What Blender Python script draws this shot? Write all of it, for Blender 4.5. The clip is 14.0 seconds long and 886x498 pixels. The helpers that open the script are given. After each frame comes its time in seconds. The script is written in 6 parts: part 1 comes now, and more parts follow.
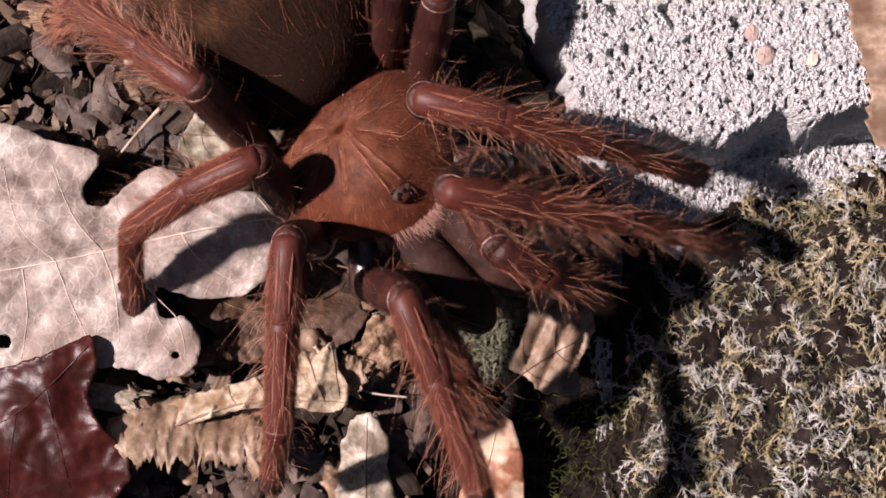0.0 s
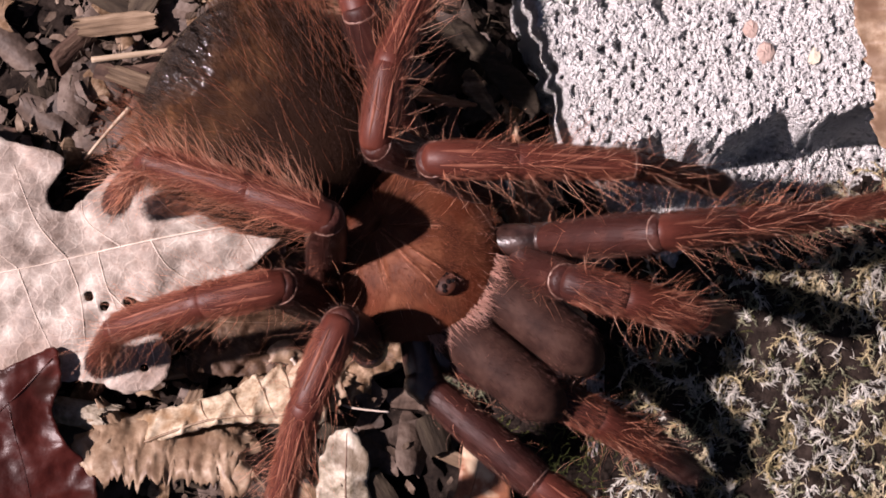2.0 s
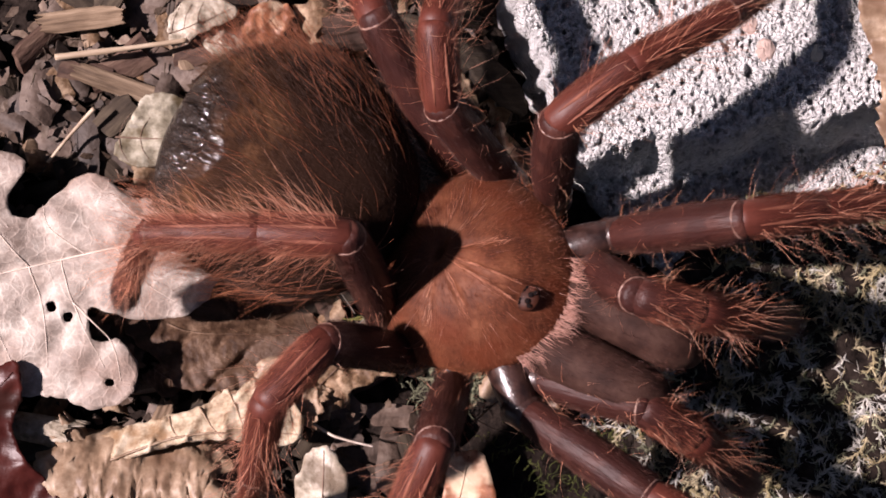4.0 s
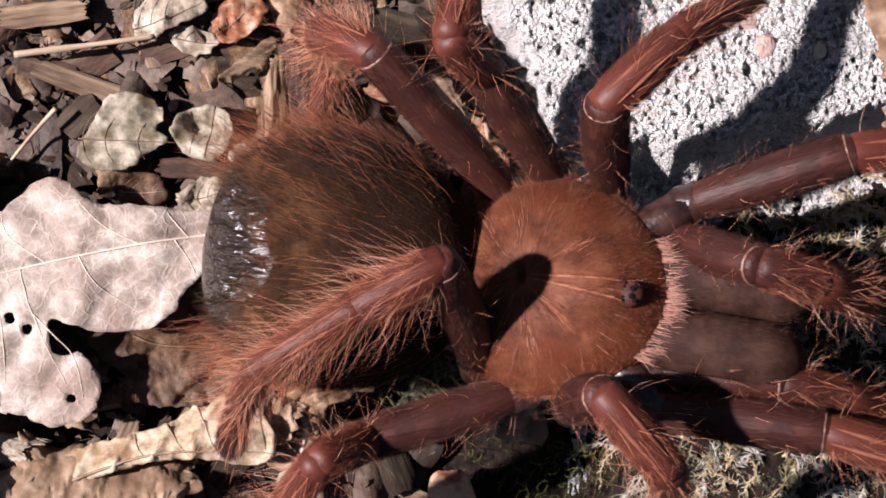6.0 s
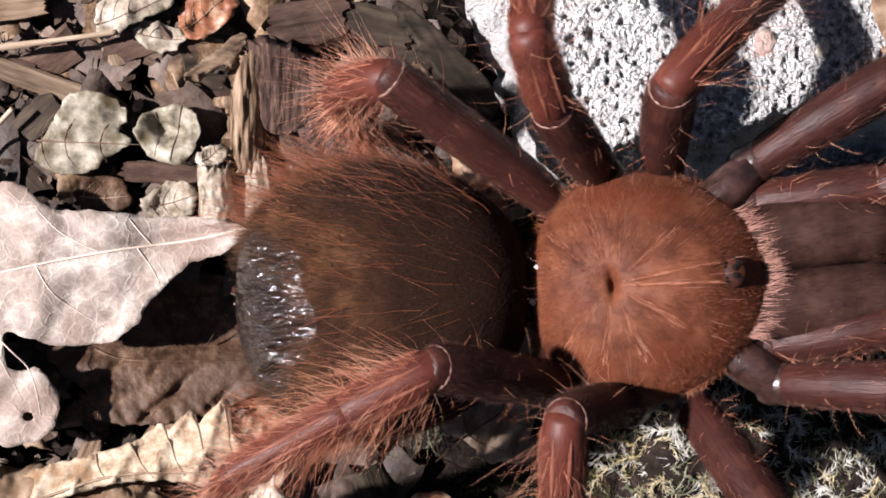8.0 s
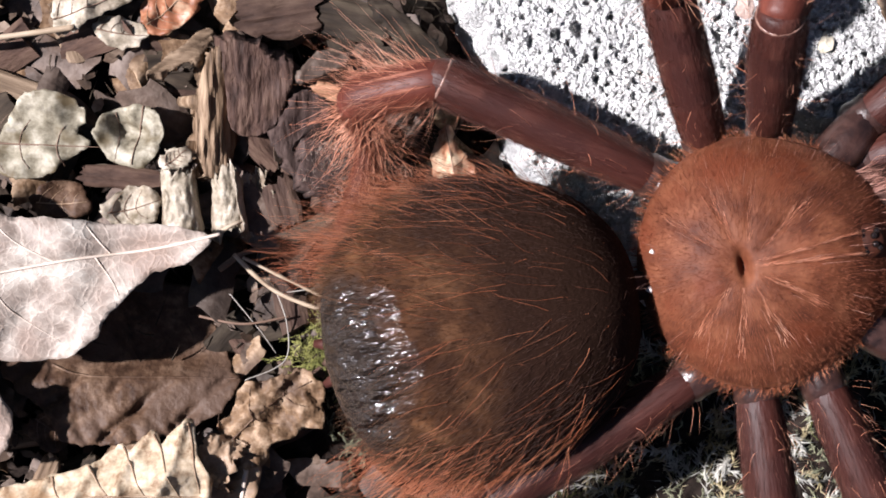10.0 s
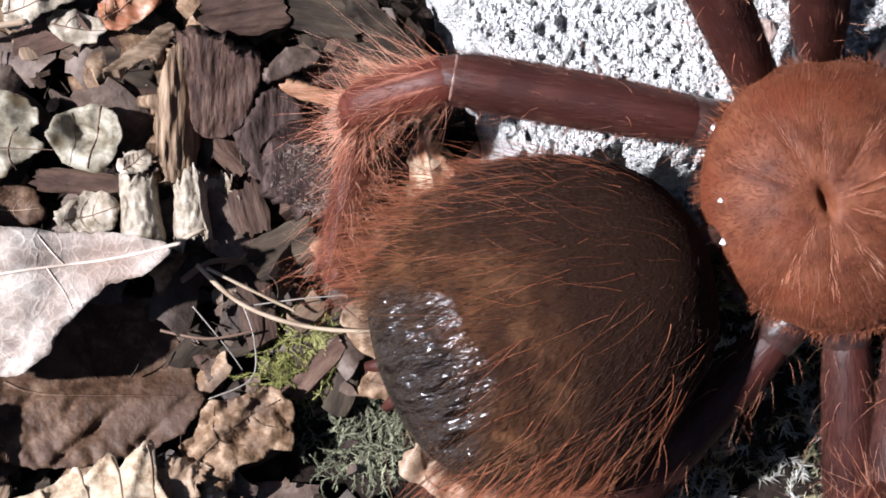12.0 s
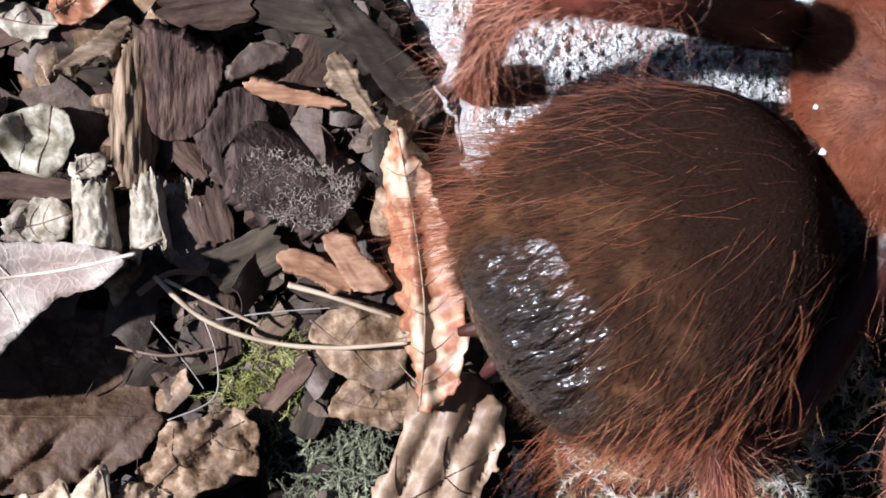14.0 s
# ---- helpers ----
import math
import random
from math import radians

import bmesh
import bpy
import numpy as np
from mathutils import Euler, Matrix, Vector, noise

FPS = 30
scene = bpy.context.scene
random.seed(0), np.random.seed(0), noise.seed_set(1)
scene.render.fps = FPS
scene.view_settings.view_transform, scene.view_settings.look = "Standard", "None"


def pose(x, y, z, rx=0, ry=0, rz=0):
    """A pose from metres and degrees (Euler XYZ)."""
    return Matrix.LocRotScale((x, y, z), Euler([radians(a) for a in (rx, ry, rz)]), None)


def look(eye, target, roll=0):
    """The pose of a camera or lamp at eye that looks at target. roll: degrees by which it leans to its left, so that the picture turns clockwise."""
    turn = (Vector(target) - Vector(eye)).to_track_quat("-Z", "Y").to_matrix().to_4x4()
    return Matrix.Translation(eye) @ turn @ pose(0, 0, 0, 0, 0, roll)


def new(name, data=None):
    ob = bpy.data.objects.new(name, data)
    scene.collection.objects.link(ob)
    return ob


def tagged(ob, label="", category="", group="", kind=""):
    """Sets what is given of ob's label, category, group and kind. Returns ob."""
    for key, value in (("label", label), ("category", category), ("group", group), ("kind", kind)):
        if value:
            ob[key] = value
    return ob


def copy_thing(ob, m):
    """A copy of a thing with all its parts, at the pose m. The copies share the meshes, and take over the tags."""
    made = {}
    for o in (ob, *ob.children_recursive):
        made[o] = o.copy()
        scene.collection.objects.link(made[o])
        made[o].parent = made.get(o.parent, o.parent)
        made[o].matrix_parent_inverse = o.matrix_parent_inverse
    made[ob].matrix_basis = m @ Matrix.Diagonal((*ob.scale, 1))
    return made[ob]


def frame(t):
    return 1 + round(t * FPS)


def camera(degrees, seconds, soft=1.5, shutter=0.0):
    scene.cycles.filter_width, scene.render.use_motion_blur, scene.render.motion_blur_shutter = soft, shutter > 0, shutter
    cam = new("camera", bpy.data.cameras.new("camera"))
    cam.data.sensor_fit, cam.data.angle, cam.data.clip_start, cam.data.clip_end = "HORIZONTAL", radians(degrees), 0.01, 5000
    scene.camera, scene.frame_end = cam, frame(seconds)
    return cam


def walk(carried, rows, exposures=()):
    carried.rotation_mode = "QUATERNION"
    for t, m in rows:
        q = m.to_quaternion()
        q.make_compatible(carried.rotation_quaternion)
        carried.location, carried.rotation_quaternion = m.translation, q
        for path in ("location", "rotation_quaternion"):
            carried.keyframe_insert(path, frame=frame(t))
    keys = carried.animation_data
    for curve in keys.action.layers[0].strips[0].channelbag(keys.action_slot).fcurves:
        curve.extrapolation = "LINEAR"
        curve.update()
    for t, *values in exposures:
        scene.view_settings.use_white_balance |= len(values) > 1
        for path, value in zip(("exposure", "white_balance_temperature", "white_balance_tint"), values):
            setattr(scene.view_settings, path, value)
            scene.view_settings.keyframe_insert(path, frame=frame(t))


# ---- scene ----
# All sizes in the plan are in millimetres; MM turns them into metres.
MM = 0.001
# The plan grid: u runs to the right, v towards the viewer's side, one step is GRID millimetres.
GRID = 0.14107


def plan(u, v, z=0.0):
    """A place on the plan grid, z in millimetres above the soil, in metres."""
    return Vector(((u - 784) * GRID * MM, (441 - v) * GRID * MM, z * MM))


# ---- camera: looks straight down and sinks slowly towards the stone ----
cam = camera(30, 14.0, soft=1.75, shutter=0.5)
EYE_START, EYE_END = Vector((0, 0, 0.41275)), Vector((0.02742, 0.01185, 0.27465))
walk(cam, [(0.0, pose(*EYE_START)), (3.5, pose(*EYE_START.lerp(EYE_END, 0.25))), (7.0, pose(*EYE_START.lerp(EYE_END, 0.5))),
           (10.5, pose(*EYE_START.lerp(EYE_END, 0.75))), (14.0, pose(*EYE_END))],
     exposures=[(0.0, 0.76, 6600, 30), (3.0, 0.85, 6600, 32), (7.0, 1.08, 6250, 20), (11.0, 1.25, 5850, 15), (14.0, 1.16, 5500, 12)])

# ---- light: clear high sun from the left ----
SUN_ELEVATION, SUN_HEADING = 46.0, 175.0  # heading: degrees from +x towards +y, where the sun stands
world = bpy.data.worlds.new("sky")
scene.world = world
world.use_nodes = True
sky = world.node_tree.nodes.new("ShaderNodeTexSky")
sky.sky_type, sky.sun_disc = "NISHITA", False
sky.sun_elevation, sky.sun_rotation = radians(SUN_ELEVATION), radians(90 - SUN_HEADING)
world.node_tree.nodes["Background"].inputs["Strength"].default_value = 0.020
world.node_tree.links.new(sky.outputs["Color"], world.node_tree.nodes["Background"].inputs["Color"])
sun_data = bpy.data.lights.new("sun", "SUN")
sun_data.energy, sun_data.angle, sun_data.color = 5.4, radians(1.8), (1.0, 0.94, 0.88)
sun = new("sun", sun_data)
_e, _h = radians(SUN_ELEVATION), radians(SUN_HEADING)
sun.matrix_world = look((math.cos(_h) * math.cos(_e), math.sin(_h) * math.cos(_e), math.sin(_e)), (0, 0, 0))


# ---- materials ----
def material(name, tones, scale=300.0, rough=0.6, bump=0.3, bump_scale=900.0, spec=0.4, stretch=(1, 1, 1), stain=None, stain_scale=60.0,
             island=0.0, per_object=0.0, sheen=0.0, through_light=None, net=0.0):
    """A node material: tones is two or three base colours mixed by noise (scale: cells a metre), stain a colour laid over in large
    patches, island / per_object: how far loose pieces / objects differ in brightness."""
    m = bpy.data.materials.new(name)
    m.use_nodes = True
    n, l = m.node_tree.nodes, m.node_tree.links
    b = n["Principled BSDF"]
    co = n.new("ShaderNodeTexCoord")
    mp = n.new("ShaderNodeMapping")
    mp.inputs["Scale"].default_value = stretch
    l.new(co.outputs["Object"], mp.inputs["Vector"])
    no = n.new("ShaderNodeTexNoise")
    no.inputs["Scale"].default_value, no.inputs["Detail"].default_value, no.inputs["Roughness"].default_value = scale, 6, 0.65
    l.new(mp.outputs["Vector"], no.inputs["Vector"])
    rp = n.new("ShaderNodeValToRGB")
    els = rp.color_ramp.elements
    els[0].position, els[1].position = 0.34, 0.68
    els[0].color, els[1].color = (*tones[0], 1), (*tones[-1], 1)
    if len(tones) == 3:
        els.new(0.5).color = (*tones[1], 1)
    l.new(no.outputs["Fac"], rp.inputs["Fac"])
    col = rp.outputs["Color"]
    if stain:
        ns = n.new("ShaderNodeTexNoise")
        ns.inputs["Scale"].default_value, ns.inputs["Detail"].default_value = stain_scale, 3
        l.new(co.outputs["Object"], ns.inputs["Vector"])
        rs = n.new("ShaderNodeValToRGB")
        rs.color_ramp.elements[0].position, rs.color_ramp.elements[1].position = 0.5, 0.64
        l.new(ns.outputs["Fac"], rs.inputs["Fac"])
        mx = n.new("ShaderNodeMix")
        mx.data_type = "RGBA"
        mx.inputs["B"].default_value = (*stain, 1)
        l.new(rs.outputs["Color"], mx.inputs["Factor"])
        l.new(col, mx.inputs["A"])
        col = mx.outputs["Result"]
    for amount, source in ((island, ("ShaderNodeNewGeometry", "Random Per Island")), (per_object, ("ShaderNodeObjectInfo", "Random"))):
        if amount:
            g = n.new(source[0])
            mr = n.new("ShaderNodeMapRange")
            mr.inputs["To Min"].default_value, mr.inputs["To Max"].default_value = 1 - amount, 1 + amount
            l.new(g.outputs[source[1]], mr.inputs["Value"])
            mu = n.new("ShaderNodeVectorMath")
            mu.operation = "SCALE"
            l.new(col, mu.inputs[0])
            l.new(mr.outputs["Result"], mu.inputs["Scale"])
            col = mu.outputs["Vector"]
    l.new(col, b.inputs["Base Color"])
    b.inputs["Roughness"].default_value = rough
    b.inputs["Specular IOR Level"].default_value = spec
    if sheen:
        b.inputs["Sheen Weight"].default_value, b.inputs["Sheen Roughness"].default_value = sheen, 0.4
        b.inputs["Sheen Tint"].default_value = (*tones[-1], 1)
    if bump:
        nb = n.new("ShaderNodeTexNoise")
        nb.inputs["Scale"].default_value, nb.inputs["Detail"].default_value = bump_scale, 5
        l.new(mp.outputs["Vector"], nb.inputs["Vector"])
        bp = n.new("ShaderNodeBump")
        bp.inputs["Strength"].default_value, bp.inputs["Distance"].default_value = bump, 0.0006
        l.new(nb.outputs["Fac"], bp.inputs["Height"])
        l.new(bp.outputs["Normal"], b.inputs["Normal"])
        if net:
            # a net of fine veins: ridges between cells
            wn = n.new("ShaderNodeTexNoise")
            wn.inputs["Scale"].default_value = net * 0.6
            l.new(co.outputs["Object"], wn.inputs["Vector"])
            wm = n.new("ShaderNodeMix")
            wm.data_type = "VECTOR"
            wm.inputs["Factor"].default_value = 0.004
            l.new(co.outputs["Object"], wm.inputs["A"])
            l.new(wn.outputs["Color"], wm.inputs["B"])
            for size, deep in ((net, 0.00011), (net * 2.7, 0.00006)):
                vo = n.new("ShaderNodeTexVoronoi")
                vo.feature = "DISTANCE_TO_EDGE"
                vo.inputs["Scale"].default_value = size
                l.new(wm.outputs["Result"], vo.inputs["Vector"])
                cl = n.new("ShaderNodeMapRange")
                cl.inputs["From Max"].default_value = 0.10
                cl.inputs["To Min"].default_value, cl.inputs["To Max"].default_value = 1.0, 0.0
                l.new(vo.outputs["Distance"], cl.inputs["Value"])
                nx = n.new("ShaderNodeBump")
                nx.inputs["Strength"].default_value, nx.inputs["Distance"].default_value = 0.55, deep
                l.new(cl.outputs["Result"], nx.inputs["Height"])
                l.new(b.inputs["Normal"].links[0].from_socket, nx.inputs["Normal"])
                l.new(nx.outputs["Normal"], b.inputs["Normal"])
                # the veins are paler than the blade between them
                pale = n.new("ShaderNodeMapRange")
                pale.inputs["To Min"].default_value, pale.inputs["To Max"].default_value = 0.97, 1.2
                l.new(cl.outputs["Result"], pale.inputs["Value"])
                lift = n.new("ShaderNodeVectorMath")
                lift.operation = "SCALE"
                l.new(b.inputs["Base Color"].links[0].from_socket, lift.inputs[0])
                l.new(pale.outputs["Result"], lift.inputs["Scale"])
                l.new(lift.outputs["Vector"], b.inputs["Base Color"])
    if through_light:
        tr = n.new("ShaderNodeBsdfTranslucent")
        l.new(col, tr.inputs["Color"])
        ad = n.new("ShaderNodeMixShader")
        ad.inputs["Fac"].default_value = through_light
        l.new(b.outputs["BSDF"], ad.inputs[1])
        l.new(tr.outputs["BSDF"], ad.inputs[2])
        l.new(ad.outputs["Shader"], n["Material Output"].inputs["Surface"])
    return m


def stone_material():
    m = material("porous_stone", [(0.42, 0.415, 0.40), (0.86, 0.855, 0.84), (0.95, 0.945, 0.93)], 700, 0.9, 0, stain=(0.80, 0.79, 0.77), stain_scale=60)
    n, l = m.node_tree.nodes, m.node_tree.links
    b = n["Principled BSDF"]
    co = n.new("ShaderNodeTexCoord")
    vo = n.new("ShaderNodeTexVoronoi")
    vo.inputs["Scale"].default_value = 1700
    vo.feature = "SMOOTH_F1"
    no = n.new("ShaderNodeTexNoise")
    no.inputs["Scale"].default_value, no.inputs["Detail"].default_value = 850, 5
    no.inputs["Distortion"].default_value = 2.5
    ad = n.new("ShaderNodeMath")
    ad.operation = "ADD"
    l.new(co.outputs["Object"], vo.inputs["Vector"])
    l.new(co.outputs["Object"], no.inputs["Vector"])
    l.new(vo.outputs["Distance"], ad.inputs[0])
    l.new(no.outputs["Fac"], ad.inputs[1])
    bp = n.new("ShaderNodeBump")
    bp.inputs["Strength"].default_value, bp.inputs["Distance"].default_value = 1.0, 0.0024
    l.new(ad.outputs["Value"], bp.inputs["Height"])
    l.new(bp.outputs["Normal"], b.inputs["Normal"])
    return m


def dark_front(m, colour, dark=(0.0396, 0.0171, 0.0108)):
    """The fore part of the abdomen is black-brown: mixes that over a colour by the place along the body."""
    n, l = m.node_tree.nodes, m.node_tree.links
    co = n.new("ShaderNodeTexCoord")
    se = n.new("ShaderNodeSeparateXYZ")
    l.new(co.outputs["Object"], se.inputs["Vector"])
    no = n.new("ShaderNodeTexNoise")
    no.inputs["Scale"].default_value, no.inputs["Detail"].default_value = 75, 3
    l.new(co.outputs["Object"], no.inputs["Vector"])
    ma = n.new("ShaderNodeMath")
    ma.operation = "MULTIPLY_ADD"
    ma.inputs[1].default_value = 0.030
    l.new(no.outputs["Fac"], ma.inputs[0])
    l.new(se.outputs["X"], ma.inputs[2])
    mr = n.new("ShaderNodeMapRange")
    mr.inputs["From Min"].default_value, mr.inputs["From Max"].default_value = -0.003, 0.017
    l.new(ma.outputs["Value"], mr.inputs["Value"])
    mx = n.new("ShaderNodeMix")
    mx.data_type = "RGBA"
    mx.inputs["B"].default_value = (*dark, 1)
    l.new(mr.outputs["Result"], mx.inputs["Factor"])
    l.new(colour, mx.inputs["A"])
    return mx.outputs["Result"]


def abdomen_material():
    """Brown velvet with paler patches, and a bare, black and wrinkled patch over the rear end."""
    m = material("abdomen_skin", [(0.018, 0.0075, 0.004), (0.060, 0.026, 0.012), (0.15, 0.07, 0.032)], 110, 0.9, 0.3, 1300, 0.04, stain=(0.020, 0.009, 0.005), stain_scale=95)
    n, l = m.node_tree.nodes, m.node_tree.links
    b = n["Principled BSDF"]
    co = n.new("ShaderNodeTexCoord")
    sub = n.new("ShaderNodeVectorMath")
    sub.operation = "DISTANCE"
    sub.inputs[1].default_value = (-0.0240, -0.001, 0.0075)
    l.new(co.outputs["Object"], sub.inputs[0])
    wob = n.new("ShaderNodeTexNoise")
    wob.inputs["Scale"].default_value = 160
    l.new(co.outputs["Object"], wob.inputs["Vector"])
    ma = n.new("ShaderNodeMath")
    ma.operation = "MULTIPLY_ADD"
    ma.inputs[1].default_value = -0.006
    l.new(wob.outputs["Fac"], ma.inputs[0])
    l.new(sub.outputs["Value"], ma.inputs[2])
    mr = n.new("ShaderNodeMapRange")
    mr.inputs["From Min"].default_value, mr.inputs["From Max"].default_value = 0.0106, 0.0145
    mr.inputs["To Min"].default_value, mr.inputs["To Max"].default_value = 1.0, 0.0
    l.new(ma.outputs["Value"], mr.inputs["Value"])
    old = b.inputs["Base Color"].links[0].from_socket
    mx = n.new("ShaderNodeMix")
    mx.data_type = "RGBA"
    mx.inputs["B"].default_value = (0.020, 0.0145, 0.012, 1)
    l.new(mr.outputs["Result"], mx.inputs["Factor"])
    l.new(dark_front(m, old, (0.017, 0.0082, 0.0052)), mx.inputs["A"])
    l.new(mx.outputs["Result"], b.inputs["Base Color"])
    ro = n.new("ShaderNodeMapRange")
    ro.inputs["To Min"].default_value, ro.inputs["To Max"].default_value = 0.9, 0.45
    l.new(mr.outputs["Result"], ro.inputs["Value"])
    l.new(ro.outputs["Result"], b.inputs["Roughness"])
    sp = n.new("ShaderNodeMapRange")
    sp.inputs["To Min"].default_value, sp.inputs["To Max"].default_value = 0.04, 0.07
    l.new(mr.outputs["Result"], sp.inputs["Value"])
    l.new(sp.outputs["Result"], b.inputs["Specular IOR Level"])
    cw = n.new("ShaderNodeMath")
    cw.operation = "MULTIPLY"
    cw.inputs[1].default_value = 0.8
    l.new(mr.outputs["Result"], cw.inputs[0])
    l.new(cw.outputs["Value"], b.inputs["Coat Weight"])
    b.inputs["Coat Roughness"].default_value, b.inputs["Coat IOR"].default_value = 0.16, 1.8
    st = n.new("ShaderNodeMapping")
    st.inputs["Scale"].default_value = (1, 3.0, 1)
    l.new(co.outputs["Object"], st.inputs["Vector"])
    wr = n.new("ShaderNodeTexNoise")
    wr.inputs["Scale"].default_value, wr.inputs["Detail"].default_value = 115, 3
    l.new(st.outputs["Vector"], wr.inputs["Vector"])
    b2 = n.new("ShaderNodeBump")
    b2.inputs["Distance"].default_value = 0.006
    l.new(mr.outputs["Result"], b2.inputs["Strength"])
    l.new(wr.outputs["Fac"], b2.inputs["Height"])
    l.new(b.inputs["Normal"].links[0].from_socket, b2.inputs["Normal"])
    l.new(b2.outputs["Normal"], b.inputs["Normal"])
    l.new(b2.outputs["Normal"], b.inputs["Coat Normal"])
    return m


SOIL = material("dark_soil", [(0.0054, 0.00405, 0.0036), (0.01578, 0.01128, 0.009), (0.03372, 0.02478, 0.02028)], 260, 0.95, 0.9, 700, 0.08)
STONE = stone_material()
LEAF_PALE = material("dry_oak_leaf", [(0.1634, 0.1242, 0.09965), (0.3105, 0.2598, 0.219), (0.4902, 0.4453, 0.3881)], 130, 0.55, 0.2, 700, 0.28, stain=(0.24, 0.178, 0.142), stain_scale=55, through_light=0.12, net=270)
LEAF_RED = material("dark_red_leaf", [(0.02568, 0.004038, 0.002569), (0.04464, 0.007373, 0.004752), (0.06952, 0.01394, 0.009562)], 75, 0.42, 0.35, 420, 0.3, stain=(0.030, 0.008, 0.005), stain_scale=90, through_light=0.08)
LEAF_TAN = material("tan_dry_leaf", [(0.1575, 0.0968, 0.05764), (0.2763, 0.1857, 0.117), (0.4734, 0.3599, 0.2552)], 200, 0.5, 0.10, 800, 0.4, stain=(0.17, 0.10, 0.06), stain_scale=80, through_light=0.2)
LEAF_CREAM = material("cream_dry_leaf", [(0.20, 0.125, 0.07), (0.44, 0.345, 0.235), (0.62, 0.53, 0.40)], 330, 0.6, 0.35, 900, 0.25, stain=(0.26, 0.16, 0.085), stain_scale=130, through_light=0.15)
LEAF_BUFF = material("buff_crinkled_leaf", [(0.078, 0.042, 0.021), (0.185, 0.114, 0.064), (0.41, 0.295, 0.195)], 300, 0.6, 0.5, 900, 0.25, stain=(0.10, 0.062, 0.04), stain_scale=110, through_light=0.15)
LEAF_BROWN = material("brown_dry_leaf", [(0.032, 0.0155, 0.0085), (0.070, 0.038, 0.0215), (0.165, 0.104, 0.066)], 240, 0.6, 0.6, 800, 0.22, stain=(0.082, 0.050, 0.034), stain_scale=110, through_light=0.08)
LEAF_GREY = material("bleached_leaf", [(0.12, 0.095, 0.06), (0.34, 0.29, 0.22), (0.62, 0.565, 0.475)], 240, 0.55, 0.35, 1500, 0.3, stain=(0.17, 0.13, 0.09), stain_scale=140, through_light=0.12)
LEAF_OLIVE = material("olive_dry_leaf", [(0.095, 0.078, 0.052), (0.25, 0.222, 0.16), (0.45, 0.41, 0.325)], 300, 0.55, 0.12, 900, 0.3, stain=(0.10, 0.075, 0.04), stain_scale=190, through_light=0.12)
LEAF_RUST = material("rust_brown_leaf", [(0.165, 0.06, 0.0288), (0.297, 0.118, 0.0585), (0.528, 0.29, 0.167)], 220, 0.5, 0.12, 900, 0.4, stain=(0.58, 0.44, 0.30), stain_scale=150, through_light=0.2)
VEIN = material("leaf_vein", [(0.42, 0.34, 0.27), (0.58, 0.49, 0.42)], 300, 0.5, 0, spec=0.4)
VEIN_DARK = material("dark_leaf_vein", [(0.10, 0.06, 0.04), (0.16, 0.10, 0.07)], 300, 0.6, 0, spec=0.3)
BARK_RED = material("red_brown_bark", [(0.02761, 0.01505, 0.011), (0.05528, 0.03112, 0.02194), (0.09585, 0.06028, 0.04219)], 330, 0.8, 0.9, 700, 0.2, stretch=(0.35, 1.2, 1), per_object=0.25)
BARK_DARK = material("dark_bark", [(0.012, 0.00864, 0.00606), (0.02976, 0.02112, 0.01428), (0.06, 0.0456, 0.03024)], 260, 0.85, 0.9, 500, 0.2, stretch=(0.3, 1.3, 1), per_object=0.35)
WOOD_GREY = material("weathered_wood", [(0.05628, 0.03523, 0.0215), (0.1245, 0.08298, 0.05107), (0.2369, 0.1705, 0.1132)], 420, 0.75, 1.0, 600, 0.25, stretch=(0.12, 1.3, 1.3), per_object=0.2)
WOOD_ORANGE = material("orange_splinter_wood", [(0.1215, 0.05423, 0.02865), (0.204, 0.102, 0.05423), (0.2933, 0.1725, 0.102)], 400, 0.7, 0.8, 600, 0.3, stretch=(0.15, 1.3, 1.3), per_object=0.15)
STRAW = material("pale_stalk", [(0.225, 0.158, 0.101), (0.35, 0.268, 0.184), (0.437, 0.365, 0.273)], 300, 0.5, 0.4, 700, 0.4, stretch=(0.2, 1, 1))
CRUMB = material("leaf_crumbs", [(0.0186, 0.01178, 0.00806), (0.0651, 0.04216, 0.02852), (0.1612, 0.1209, 0.0899)], 130, 0.65, 0.3, 900, 0.25, island=0.65)
SCRAP = material("leaf_scraps", [(0.0291, 0.01861, 0.01318), (0.06643, 0.04462, 0.03301), (0.1282, 0.09685, 0.07755)], 150, 0.65, 0.6, 600, 0.35, per_object=0.55)
MOSS_PALE = material("pale_moss", [(0.22, 0.1795, 0.0836), (0.396, 0.3326, 0.1918), (0.5984, 0.5289, 0.3846)], 90, 0.8, 0, spec=0.2, island=0.45, through_light=0.25)
MOSS_WHITE = material("whitish_moss", [(0.3432, 0.3276, 0.273), (0.4836, 0.468, 0.4134), (0.6084, 0.6006, 0.5538)], 90, 0.8, 0, spec=0.2, island=0.3, through_light=0.25)
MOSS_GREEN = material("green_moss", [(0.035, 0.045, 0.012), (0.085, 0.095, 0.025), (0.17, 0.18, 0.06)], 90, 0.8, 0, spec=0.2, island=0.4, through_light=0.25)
MOSS_BRIGHT = material("bright_yellow_green_moss", [(0.11, 0.115, 0.03), (0.23, 0.225, 0.07), (0.40, 0.39, 0.16)], 90, 0.8, 0, spec=0.2, island=0.4, through_light=0.25)
MOSS_GREY = material("grey_dry_moss", [(0.07758, 0.07965, 0.04977), (0.1764, 0.1782, 0.1152), (0.3726, 0.378, 0.2448)], 90, 0.85, 0, spec=0.2, island=0.5, through_light=0.2)
FIBRE = material("pale_fibres", [(0.18, 0.162, 0.143), (0.3, 0.273, 0.237)], 200, 0.6, 0, island=0.3)
